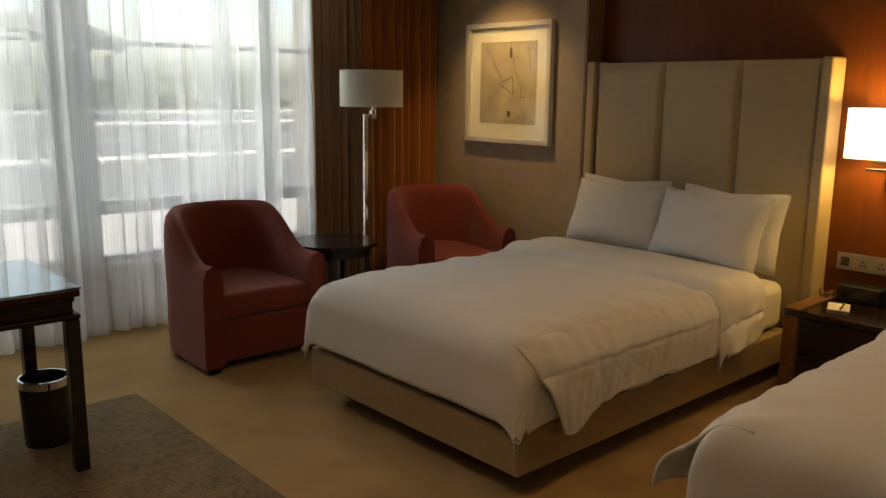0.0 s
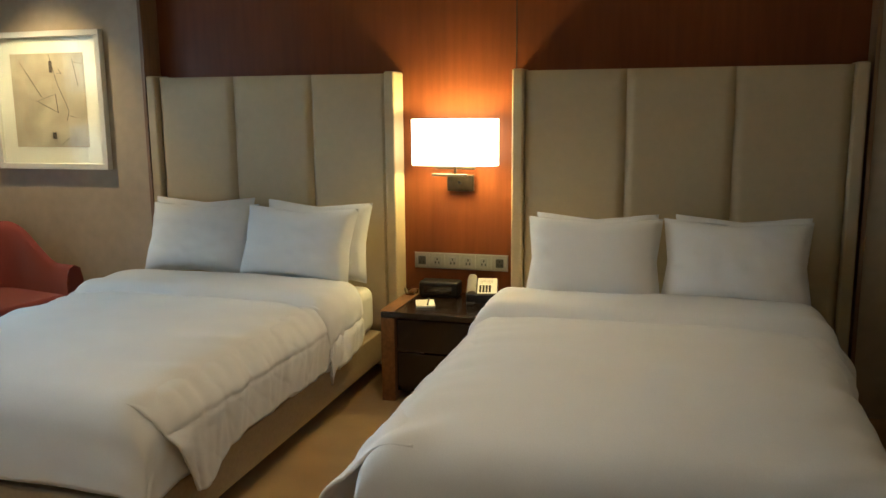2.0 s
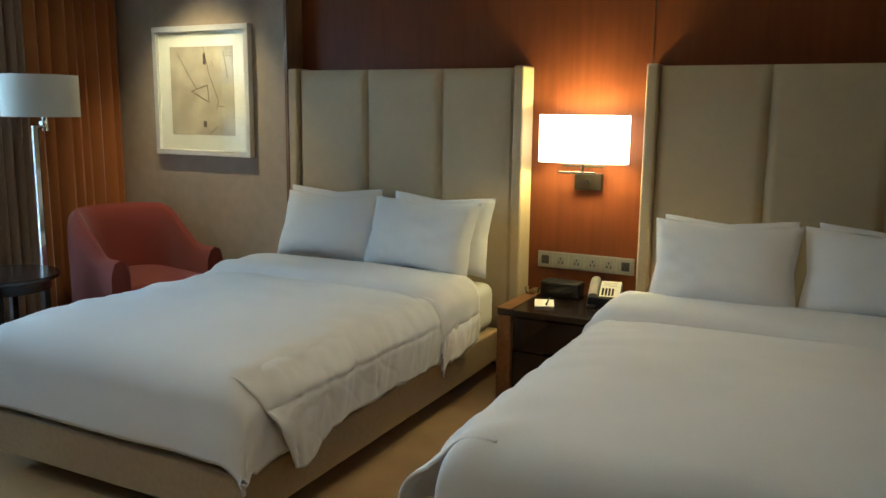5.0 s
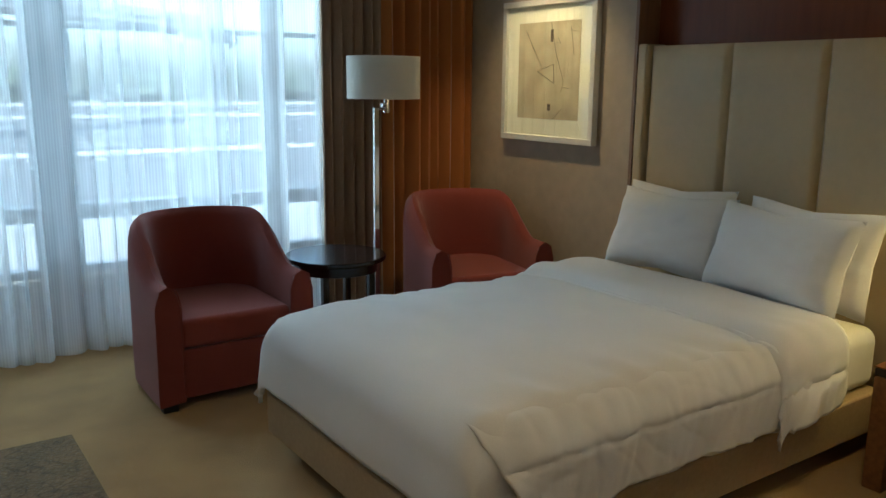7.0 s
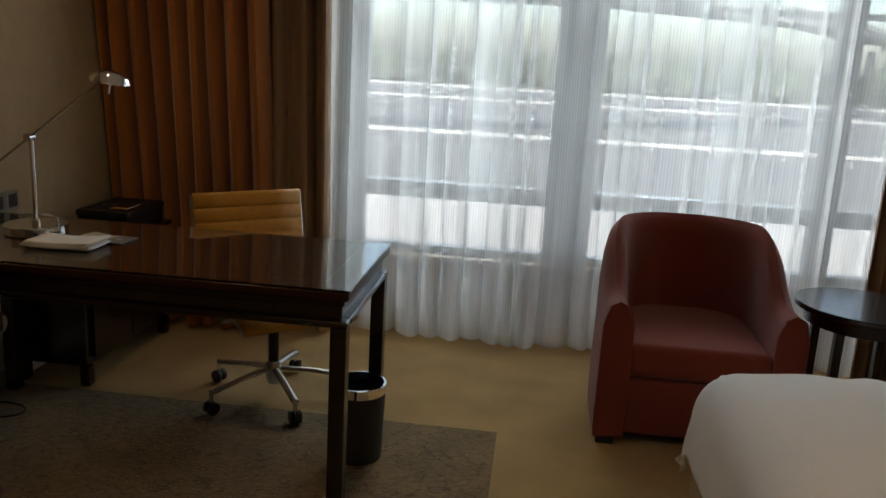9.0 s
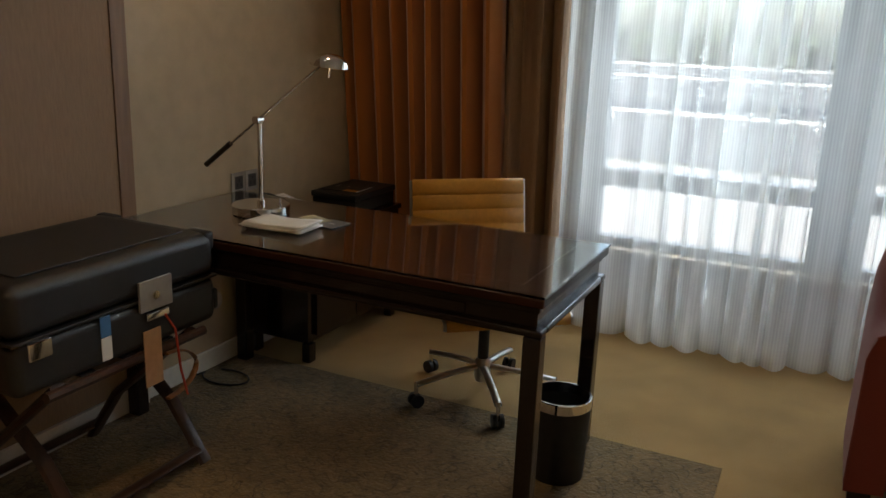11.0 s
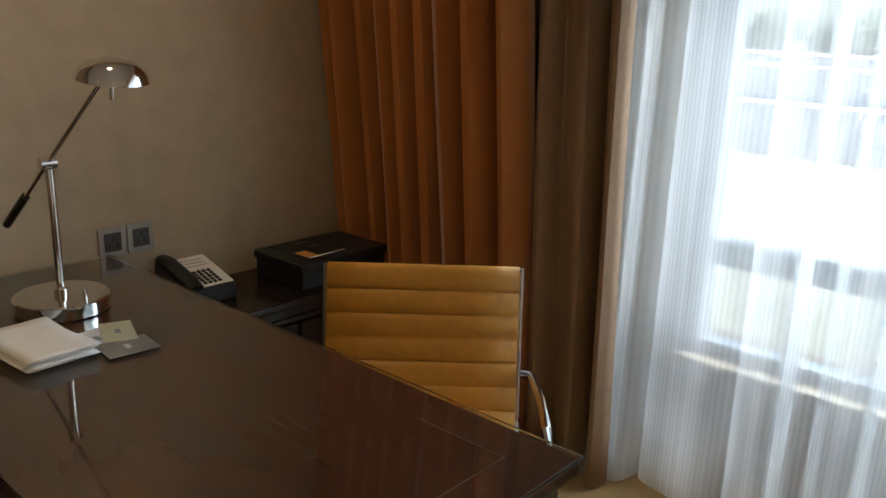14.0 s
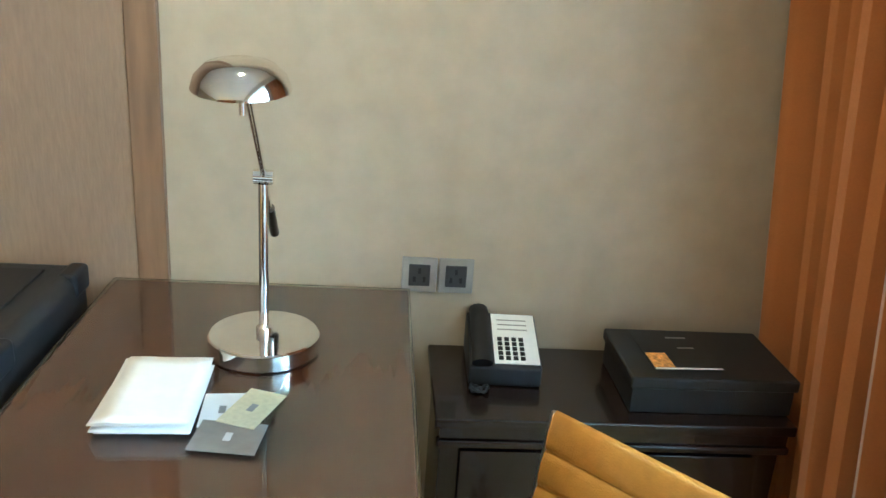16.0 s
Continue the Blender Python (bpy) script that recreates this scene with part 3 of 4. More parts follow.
bedding(3.31, 2.18, 2, 0.19, 0.16, 0.593, "bedding of the bed by the chairs", 0.0, 0.06, ((-1, 0.18, 0.45, 0.1, 0.02, 0.0, 0.06), (1, 0.13, 0.2, 0.0, 0.0, 0.0, 0.06)))
bedding(1.13, 2.08, 11, 0.19, 0.19, 0.61, "bedding of the bed by the wall", 0.01, 0.045, ((1, 0.15, 0.0, 0.02, 0.095, 0.0, 0.05), (-1, 0.17, 0.2, 0.0, 0.0, 0.1, 0.95)))
for y, x, tilt, yaw, sd, wd in ((3.62, 4.06, 22, 3, 1, 0.66), (2.99, 3.99, 20, -5, 2, 0.68), (1.40, 3.93, 22, 2, 3, 0.64), (0.76, 3.97, 22, -2, 4, 0.66)):
    pillow(pose(x + 0.12, y + {1: 0.05, 2: -0.07, 3: 0.0, 4: -0.03}[sd], 0.60, 0, tilt - 7, yaw), wd - (0.03 if sd < 3 else 0.05), 0.43 if sd < 3 else 0.415, 0.16, sd + 10, "plump white pillow leaning on the headboard")
    pillow(pose(x, y, 0.6, 0, tilt, yaw), wd, 0.42, 0.17, sd, "plump white pillow in front of another pillow")


# ---------------------------------------------------------------- picture
def picture():
    t = thing("picture", pose(4.352, 4.75, 1.575), "white-framed abstract print of thin lines hung on the wall", "picture")
    w, h = 0.405, 0.415
    for a in ((-w, w, h - 0.035, h), (-w, w, -h, -h + 0.035)):
        part("frame_rail", box(-0.045, 0, a[0], a[1], a[2], a[3], 0.003), M_WHITEWOOD, t)
    for a in ((-w, -w + 0.035), (w - 0.035, w)):
        part("frame_rail", box(-0.044, 0, a[0], a[1], -h + 0.035, h - 0.035, 0.003), M_WHITEWOOD, t)
    part("mount", box(-0.02, -0.001, -w + 0.03, w - 0.03, -h + 0.03, h - 0.03), M_MOUNT, t)
    pr = part("print", box(-0.023, -0.0202, -0.268, 0.268, -0.28, 0.285), M_PRINT, t, "sepia abstract print")
    k = -0.0245
    for pts, r in (([(0.09, -0.0), (-0.06, -0.07)], .004), ([(0.09, 0.0), (-0.05, 0.04)], .003), ([(-0.05, 0.04), (-0.06, -0.07)], .003),
                   ([(-0.02, 0.285), (-0.07, 0.1), (-0.14, -0.06), (-0.12, -0.12)], .002), ([(-0.03, 0.24), (-0.03, 0.17)], .012),
                   ([(0.2, 0.24), (0.12, 0.12), (0.05, 0.02)], .002), ([(-0.19, 0.25), (-0.22, 0.09)], .002), ([(-0.18, 0.23), (-0.26, 0.22)], .003),
                   ([(-0.02, -0.19), (-0.02, -0.23)], .014), ([(-0.14, -0.09), (-0.19, -0.1)], .005), ([(-0.05, -0.28), (-0.13, -0.22)], .002), ([(-0.085, 0.19), (-0.105, 0.16), (-0.07, 0.165)], .004)):
        part("ink_line", rod([(k, a, b) for a, b in pts], r, 6, flat=0.3), M_INK, pr)
    g = part("glazing", box(-0.036, -0.034, -w + 0.035, w - 0.035, -h + 0.035, h - 0.035), M_GLASS, t)
    g.visible_shadow = False


picture()


# ---------------------------------------------------------------- sconce, sockets, nightstand
def oval_shade(rx, ry, z0, z1, material, name, parent, label):
    bm = lathe([(1, z0), (1, z1), (0.975, z1), (0.975, z0), (1, z0)], 48)
    for v in bm.verts:
        p = math.hypot(v.co.x, v.co.y)
        a = math.atan2(v.co.y, v.co.x)
        n = 4.0
        q = (abs(math.cos(a)) ** n + abs(math.sin(a)) ** n) ** (-1 / n)
        v.co.x, v.co.y = math.cos(a) * q * rx * p, math.sin(a) * q * ry * p
    return part(name, bm, material, parent, label)


def sconce():
    t = thing("wall_sconce", pose(4.5, 2.185, 1.1), "lit rectangular fabric wall sconce on a dark bracket", "wall lamp")
    s = oval_shade(0.085, 0.235, 0.112, 0.357, M_SHADE, "shade", t, "glowing cream fabric shade")
    s.location = (-0.13, 0, 0)
    part("wall_plate", box(-0.03, -0.002, -0.075, 0.075, -0.04, 0.05, 0.005), M_BRONZE, t)
    part("arm", box(-0.13, -0.03, 0.045, 0.06, 0.052, 0.064, 0.002), M_BRONZE, t)
    part("arm", box(-0.14, -0.125, -0.07, 0.13, 0.052, 0.064, 0.002), M_CHROME, t)
    part("arm", box(-0.05, -0.035, -0.09, 0.14, 0.082, 0.094, 0.002), M_BRONZE, t)
    part("stem", rod([(-0.13, 0, 0.058), (-0.13, 0, 0.16)], 0.008), M_BRONZE, t)
    part("switch", rod([(-0.034, 0, 0.01), (-0.045, 0, 0.01)], 0.008), M_CHROME, t)


sconce()


def socket_row():
    t = thing("socket_panel", pose(4.5, 2.19, 0.66), "row of six brushed metal switches and sockets", "socket panel")
    part("back_plate", box(-0.008, -0.001, -0.272, 0.272, -0.046, 0.046, 0.003), M_SILVER, t)
    for i in range(6):
        y = -0.226 + 0.0904 * i
        p = part("module", box(-0.013, -0.008, y - 0.042, y + 0.042, -0.042, 0.042, 0.003), M_SILVER, t)
        part("insert", box(-0.0155, -0.013, y - 0.022, y + 0.022, -0.024, 0.024, 0.002), M_INSERT if i in (0, 5) else M_GREY, p, "dark grey insert")
        for dy, dz in ((0, 0.01), (-0.01, -0.01), (0.01, -0.01)):
            part("slot", box(-0.0165, -0.0155, y + dy - 0.003, y + dy + 0.003, dz - 0.006, dz + 0.006), M_BLACK, p)


socket_row()


def nightstand():
    t = thing("nightstand", pose(3.97, 2.19, 0), "dark lacquered nightstand with tan wood edges", "nightstand")
    W = 0.29
    part("top", box(0, 0.525, -W, W, 0.45, 0.482, 0.004), M_DARK, t)
    part("side_panel", box(0.0, 0.525, W - 0.075, W, 0.0, 0.449, 0.004), M_NSWOOD, t, "tan wood side")
    part("side_panel", box(0.0, 0.525, -W, -W + 0.075, 0.0, 0.449, 0.004), M_NSWOOD, t, "tan wood side")
    part("top_edge", box(-0.004, 0.525, W - 0.075, W + 0.002, 0.4825, 0.488, 0.002), M_NSWOOD, t)
    part("top_edge", box(-0.004, 0.525, -W - 0.002, -W + 0.075, 0.4825, 0.488, 0.002), M_NSWOOD, t)
    part("back", box(0.5, 0.52, -W + 0.076, W - 0.076, 0.05, 0.449), M_DARK, t)
    part("drawer_front", box(0.02, 0.04, -W + 0.08, W - 0.08, 0.27, 0.44, 0.003), M_DARK, t)
    part("drawer_front", box(0.02, 0.04, -W + 0.08, W - 0.08, 0.08, 0.262, 0.003), M_DARK, t)
    part("bottom", box(0.04, 0.5, -W + 0.076, W - 0.076, 0.05, 0.075), M_DARK, t)


nightstand()


def telephone(m, label, light):
    t = thing("telephone", m, label, "telephone", "telephones")
    bm = box(-0.085, 0.085, -0.1, 0.1, 0.0, 0.05, 0.008)
    for v in bm.verts:
        if v.co.z > 0.03:
            v.co.z += 0.25 * (v.co.y + 0.1)
    part("body", bm, M_BLACK, t)

    part("face_plate", box(-0.025, 0.08, -0.092, 0.092, 0.011, 0.0125, 0.0), M_PAPER, t, "white printed keypad card").matrix_local = pose(0, 0, 0.0765, 14.04, 0, 0) @ Matrix.Translation((0, 0, -0.0115))
    plate = t.children[-1]
    for i in range(4):
        for j in range(5):
            part("key", box(-0.015 + i * 0.017, -0.004 + i * 0.017, -0.08 + j * 0.017, -0.069 + j * 0.017, 0.0125, 0.0165, 0.001), M_BLACK, plate)
    for j in range(3):
        part("text_bar", box(-0.012, 0.06, 0.03 + j * 0.018, 0.034 + j * 0.018, 0.0125, 0.0129), M_GREY, plate)
    h = rod([(-0.055, -0.1, 0.058), (-0.055, -0.07, 0.074), (-0.055, 0.06, 0.106), (-0.055, 0.1, 0.104)], 0.024, 12, flat=0.7)
    part("handset", h, M_BLACK if not light else M_GREY, t)
    part("cord", rod([(-0.06 + 0.02 * math.cos(a * 1.1), -0.125 + 0.012 * math.sin(a * 2.3), 0.008 + 0.004 * math.sin(a * 5)) for a in (k * 0.25 for k in range(40))], 0.004, 6), M_BLACK, t, "coiled black cord")
    return t


telephone(pose(4.35, 2.03, 0.4835, 0, 0, -78), "grey desk telephone with white keypad on the nightstand", True)

t = thing("notepad", pose(4.17, 2.3, 0.4835, 0, 0, 20), "white notepad with a dark pen lying across", "notepad")
part("pad", box(-0.075, 0.075, -0.05, 0.05, 0, 0.008, 0.001), M_PAPER, t)
part("pen", rod([(-0.06, -0.01, 0.013), (0.08, -0.025, 0.013)], 0.005, 8), M_BLACK, t)
t = thing("alarm_clock", pose(4.4, 2.28, 0.4835, 0, 0, 0), "black bedside alarm clock radio", "clock")
part("case", box(-0.06, 0.05, -0.11, 0.11, 0, 0.085, 0.012, 3), M_BLACK, t)
part("display", box(-0.0625, -0.0602, -0.08, 0.08, 0.02, 0.065), M_DARK, t, "dark glossy display")
t = thing("glass_ashtray", pose(4.36, 2.44, 0.489), "small clear glass dish on the nightstand", "dish")
part("bowl", lathe([(0.0, 0.0), (0.035, 0.0), (0.042, 0.03), (0.037, 0.03), (0.03, 0.006), (0.0, 0.006)], 24), M_GLASS, t)


# ---------------------------------------------------------------- armchairs, table, floor lamp
def armchair(m, label):
    t = thing("armchair", m, label, "armchair", "armchairs by the window")
    W, D, th = 0.385, 0.74, 0.115
    R = 0.36

    def plan(s, off):
        """Outer U from the front of one arm round the back to the other; s from 0 to 1."""
        straight = D - R
        w = W - off
        r = R - off
        arc = math.pi / 2 * r
        back = 2 * (w - r)
        L = 2 * straight + 2 * arc + back
        d = s * L
        if d < straight:
            return (-w, d)
        d -= straight
        if d < arc:
            a = d / r
            return (-w + r - r * math.cos(a), straight + r * math.sin(a))
        d -= arc
        if d < back:
            return (-w + r + d, straight + r)
        d -= back
        if d < arc:
            a = d / r
            return (w - r + r * math.sin(a), straight + r * math.cos(a))
        d -= arc
        return (w, straight - d)

    def top(s):
        e = abs(2 * s - 1)
        return 0.595 + 0.245 * smoothstep(0.86, 0.38, e)

    ring = [(0.0, 0.05), (-0.004, 0.2), (0.0, 0.45), (0.002, 0.86), (0.02, 0.96), (0.055, 1.0), (0.09, 0.965), (0.113, 0.86), (0.118, 0.6), (0.12, 0.3), (0.12, 0.07)]

    def f(u, v):
        k = v * (len(ring) - 1)
        i = min(int(k), len(ring) - 2)
        q = k - i
        off = ring[i][0] * (1 - q) + ring[i + 1][0] * q
        hh = ring[i][1] * (1 - q) + ring[i + 1][1] * q
        x, y = plan(u, off)
        lean = 0.03 * smoothstep(0.3, 0.9, hh) * smoothstep(0.25, 0.7, y)
        return (x, y + lean, hh * top(u))

    bm = sheet(64, 18, f)
    for end in (0, 64):
        vs = [bm.verts[:][end * 19 + j] for j in range(19)]
        bm.faces.new(vs if end else vs[::-1])
    bmesh.ops.recalc_face_normals(bm, faces=bm.faces)
    part("shell", bm, M_RED, t)
    part("front_rail", box(-W + th, W - th, 0.012, 0.06, 0.05, 0.285, 0.012, 3), M_RED, t)
    bm = box(-W + th - 0.005, W - th + 0.005, 0.004, D - th + 0.01, 0.287, 0.425, 0.03, 4)
    for v in bm.verts:
        if v.co.z > 0.4:
            v.co.z += 0.012 * (1 - (v.co.x / 0.27) ** 2)
    part("seat_cushion", bm, M_RED, t, "plump russet seat cushion")
    for sx in (-1, 1):
        for x, y in ((sx * (W - 0.05), 0.035), (sx * (W - 0.13), D - 0.15)):
            part("foot", box(x - 0.035, x + 0.035, y - 0.03, y + 0.03, 0, 0.049, 0.003), M_BLACK, t, "black block foot")
    # piping along the inner edge of the arm front
    for sx in (-1, 1):
        pts = [(sx * (W - 0.118), 0.0, 0.06), (sx * (W - 0.116), -0.002, 0.5), (sx * (W - 0.1), -0.003, 0.572), (sx * (W - 0.058), -0.003, 0.594), (sx * (W - 0.02), -0.003, 0.574), (sx * (W - 0.002), -0.002, 0.5), (sx * W, 0, 0.06)]
        part("piping", rod(pts, 0.004, 6), M_RED, t)
    return t


armchair(pose(2.325, 4.63, 0), "russet red barrel armchair with low curved arms")
armchair(pose(3.83, 4.59, 0, 0, 0, -11.5), "russet red barrel armchair in the corner by the drapes")

t = thing("side_table", pose(3.05, 5.03, 0), "round black side table with a glossy top", "table")
part("tabletop", lathe([(0, 0.53), (0.26, 0.53), (0.278, 0.537), (0.28, 0.552), (0.276, 0.56), (0, 0.56)], 56), M_DARK, t, "glossy black round top")
part("apron", lathe([(0.2, 0.475), (0.235, 0.475), (0.235, 0.529), (0.2, 0.529)], 40), M_DARK, t)
for k in range(4):
    a = math.pi / 4 + k * math.pi / 2
    part("leg", box(-0.018, 0.018, -0.018, 0.018, 0, 0.5, 0.003), M_DARK, t).location = (0.2 * math.cos(a), 0.2 * math.sin(a), 0)
part("shelf", lathe([(0, 0.14), (0.19, 0.14), (0.19, 0.155), (0, 0.155)], 40), M_DARK, t)


def floor_lamp():
    t = thing("floor_lamp", pose(3.36, 5.11, 0), "unlit floor lamp with cream drum shade and chrome post", "floor lamp")
    part("base", lathe([(0, 0), (0.13, 0), (0.13, 0.016), (0.12, 0.022), (0, 0.022)], 40), M_CHROME, t)
    part("post", box(-0.016, 0.016, -0.009, 0.009, 0.02, 1.36, 0.003), M_CHROME, t, "flat chrome post")
    part("post_inlay", box(0.0165, 0.024, -0.012, 0.012, 0.02, 1.35, 0.002), M_NSWOOD, t, "brown wood strip")
    part("arm", rod([(0, 0, 1.345), (0.03, 0, 1.352), (0.07, 0, 1.35)], 0.01), M_CHROME, t)
    part("socket", rod([(0.07, 0, 1.33), (0.07, 0, 1.45)], 0.018, 14), M_CHROME, t)
    part("knob", rod([(0.05, -0.02, 1.375), (0.02, -0.03, 1.375)], 0.012, 10), M_CHROME, t)
    s = part("shade", lathe([(0.208, 1.41), (0.208, 1.645), (0.205, 1.645), (0.205, 1.41), (0.208, 1.41)], 56), M_SHADEOFF, t, "cream fabric drum shade")
    s.location = (0.05, 0, 0)
    for k in range(3):
        a = k * 2 * math.pi / 3
        part("spider", rod([(0.07, 0, 1.44), (0.05 + 0.205 * math.cos(a), 0.205 * math.sin(a), 1.44)], 0.003, 6), M_CHROME, t)


floor_lamp()


# ---------------------------------------------------------------- desk
def desk():
    t = thing("desk", pose(0, 0, 0), "dark lacquered writing desk with a glass top", "desk")
    x0, x1, y0, y1 = -0.527, 1.1, 3.9, 4.6
    part("tabletop", box(x0, x1 - 0.004, y0 + 0.004, y1 - 0.004, 0.722, 0.75, 0.005, 3), M_DESKTOP, t, "dark walnut top")
    part("glass_top", box(x0, x1, y0, y1, 0.7515, 0.76, 0.002), M_TOPGLASS, t, "clear glass sheet with greenish edge").visible_shadow = False
    for a in ((x1 - 0.3, x1 - 0.1, y0 + 0.094, y0 + 0.097), (x1 - 0.3, x1 - 0.1, y1 - 0.097, y1 - 0.094), (x1 - 0.1, x1 - 0.097, y0 + 0.094, y1 - 0.094)):
        part("inlay_line", box(a[0], a[1], a[2], a[3], 0.7495, 0.7506), M_VENEERLINE, t, "fine veneer border line")
    # stepped moulding under the top, then the frieze
    part("moulding", box(x0, x1 - 0.02, y0 + 0.02, y1 - 0.02, 0.70, 0.7215, 0.006, 3), M_DARK, t)
    for a in ((x0, x1 - 0.028, y0 + 0.028, y0 + 0.05), (x0, x1 - 0.028, y1 - 0.05, y1 - 0.028), (x1 - 0.05, x1 - 0.028, y0 + 0.05, y1 - 0.05)):
        part("frieze", box(a[0], a[1], a[2], a[3], 0.655, 0.70), M_DARK, t)
    part("bead", box(x0, x1 - 0.006, y0 + 0.006, y0 + 0.06, 0.632, 0.655, 0.008, 3), M_DARK, t)
    part("bead", box(x0, x1 - 0.006, y1 - 0.06, y1 - 0.006, 0.632, 0.655, 0.008, 3), M_DARK, t)
    part("bead", box(x1 - 0.06, x1 - 0.006, y0 + 0.061, y1 - 0.061, 0.632, 0.655, 0.008, 3), M_DARK, t)
    for x in (x1 - 0.036, x0 + 0.04):
        for y in (y0 + 0.036, y1 - 0.036):
            part("leg", box(x - 0.027, x + 0.027, y - 0.027, y + 0.027, 0.0065, 0.632, 0.006, 2), M_DARK, t)
    part("drawer_front", box(0.05, 0.85, y0 + 0.022, y0 + 0.0275, 0.662, 0.694, 0.002), M_DARK, t)
    return t


desk()


def desk_lamp():
    t = thing("desk_lamp", pose(-0.178, 4.301, 0.7605), "polished chrome swing-arm desk lamp with dome head", "desk lamp")
    part("base", lathe([(0, 0), (0.106, 0), (0.109, 0.003), (0.109, 0.033), (0.106, 0.036), (0, 0.036)], 56), M_CHROME, t)
    part("switch", rod([(0.07, 0.025, 0.036), (0.07, 0.025, 0.06)], 0.005, 10), M_CHROME, t)
    part("stem", rod([(0, 0, 0.028), (0, 0, 0.34)], 0.0095, 16), M_CHROME, t)
    part("stem_foot", lathe([(0.016, 0.028), (0.016, 0.05), (0.0095, 0.055)], 20), M_CHROME, t)
    j = Vector((-0.006, 0, 0.352))
    part("joint", rod([j + Vector((0, -0.018, 0)), j + Vector((0, 0.018, 0))], 0.014, 16), M_CHROME, t)
    tip = Vector((0.262, 0.014, 0.562))
    d = (tip - j).normalized()
    part("arm", rod([j - d * 0.16, tip], 0.0055, 12), M_CHROME, t)
    part("counterweight", rod([j - d * 0.16, j - d * 0.165, j - d * 0.3, j - d * 0.31], 0.0105, 14), M_BRONZE, t, "dark turned counterweight")
    head = part("head", lathe([(0.0, 0.042), (0.025, 0.041), (0.05, 0.034), (0.066, 0.018), (0.072, 0.0), (0.069, 0.0), (0.062, 0.016), (0.042, 0.029), (0.0, 0.034)], 48), M_CHROME, t, "polished dome head")
    head.matrix_local = Matrix.Translation(tip + Vector((0.037, 0, 0.0))) @ pose(0, 0, 0, 0, 8, 0)
    part("handle", rod([(0, 0, 0.03), (0, 0, -0.04)], 0.005, 10), M_CHROME, head)
    part("bulb", lathe([(0, -0.004), (0.018, 0.0), (0.022, 0.02), (0.012, 0.036)], 16), M_SHADEOFF, head)


desk_lamp()


def papers():
    t = thing("papers", pose(0.035, 4.145, 0.761, 0, 0, 2), "stack of folded white papers on the desk", "papers")
    for i in range(5):
        def f(u, v, i=i):
            x, y = -0.12 + 0.24 * u, -0.075 + 0.15 * v
            z = 0.0012 + 0.0035 * i + (0.012 * abs(0.35 - u) + 0.003 * rough(u * 3, v * 3, i)) * (0.3 + 0.25 * i) + 0.004
            return (x + 0.006 * math.sin(i * 2.1), y + 0.006 * math.cos(i * 1.7), z)
        thicken(part("sheet", sheet(8, 5, f), M_PAPER, t), 0.0008)
    for pz, m, lab, sx, sy, cut in ((pose(0.065, 4.265, 0.762, 0, 0, 4), M_PAPER, "white card slip", 0.055, 0.035, 0), (pose(0.06, 4.315, 0.764, 0, 0, -20), M_CREAM, "pale yellow printed receipt", 0.06, 0.035, 1), (pose(0.15, 4.29, 0.7625, 0, 0, -6), M_GREY, "grey key card envelope", 0.045, 0.055, 2)):
        q = thing("card", pz, lab + " on the desk", "card", "cards on the desk")
        part("leaf", box(-sx, sx, -sy, sy, 0, 0.0014), M_SILVER if cut == 2 else m, q)
        part("print_bar", box(-0.012, 0.012, -0.006, 0.006, 0.0014, 0.0018), M_GREY if cut < 2 else M_PAPER, q)


papers()


def wall_socket(y, z, label):
    t = thing("wall_socket", pose(-0.557, y, z), label, "socket", "desk wall sockets")
    part("frame", box(0.001, 0.009, -0.043, 0.043, -0.045, 0.045, 0.003), M_SILVER, t)
    f = part("insert", box(0.009, 0.0115, -0.026, 0.026, -0.028, 0.028, 0.002), M_INSERT, t, "dark grey insert")
    for dy, dz in ((0, 0.012), (-0.012, -0.01), (0.012, -0.01)):
        part("slot", box(0.0115, 0.0125, dy - 0.0035, dy + 0.0035, dz - 0.007, dz + 0.007), M_BLACK, f)


wall_socket(4.622, 0.788, "brushed metal wall socket above the desk")
wall_socket(4.712, 0.788, "brushed metal wall socket above the desk")


def credenza():
    t = thing("credenza", pose(-0.554, 4.655, 0), "low black lacquered cabinet beside the desk", "cabinet")
    W, D = 0.8, 0.36
    part("top", box(0.0, D, 0, W, 0.575, 0.6, 0.005, 3), M_DARK, t)
    part("groove_frieze", box(0.01, D - 0.012, 0.012, W - 0.012, 0.545, 0.5745), M_DARK, t)
    part("body", box(0.01, D - 0.03, 0.015, W - 0.015, 0.09, 0.5445, 0.003), M_DARK, t)
    part("rail", box(D - 0.03, D - 0.004, 0.006, W - 0.006, 0.525, 0.5445, 0.006, 3), M_DARK, t)
    for k in range(2):
        d = part("door", box(D - 0.0295, D - 0.012, 0.06 + k * 0.335, 0.385 + k * 0.335, 0.12, 0.515, 0.003), M_DARK, t)
        part("handle", rod([(D - 0.004, 0.35 + k * 0.09, 0.3), (D - 0.004, 0.35 + k * 0.09, 0.38)], 0.005), M_BRONZE, d)
    for x in (0.03, D - 0.04):
        for y in (0.035, W - 0.035):
            part("foot", box(x - 0.02, x + 0.02, y - 0.025, y + 0.025, 0.0, 0.089, 0.003), M_DARK, t)
    return t


credenza()
telephone(pose(-0.44, 4.825, 0.6005, 0, 0, 88), "black desk telephone with white keypad card", False)

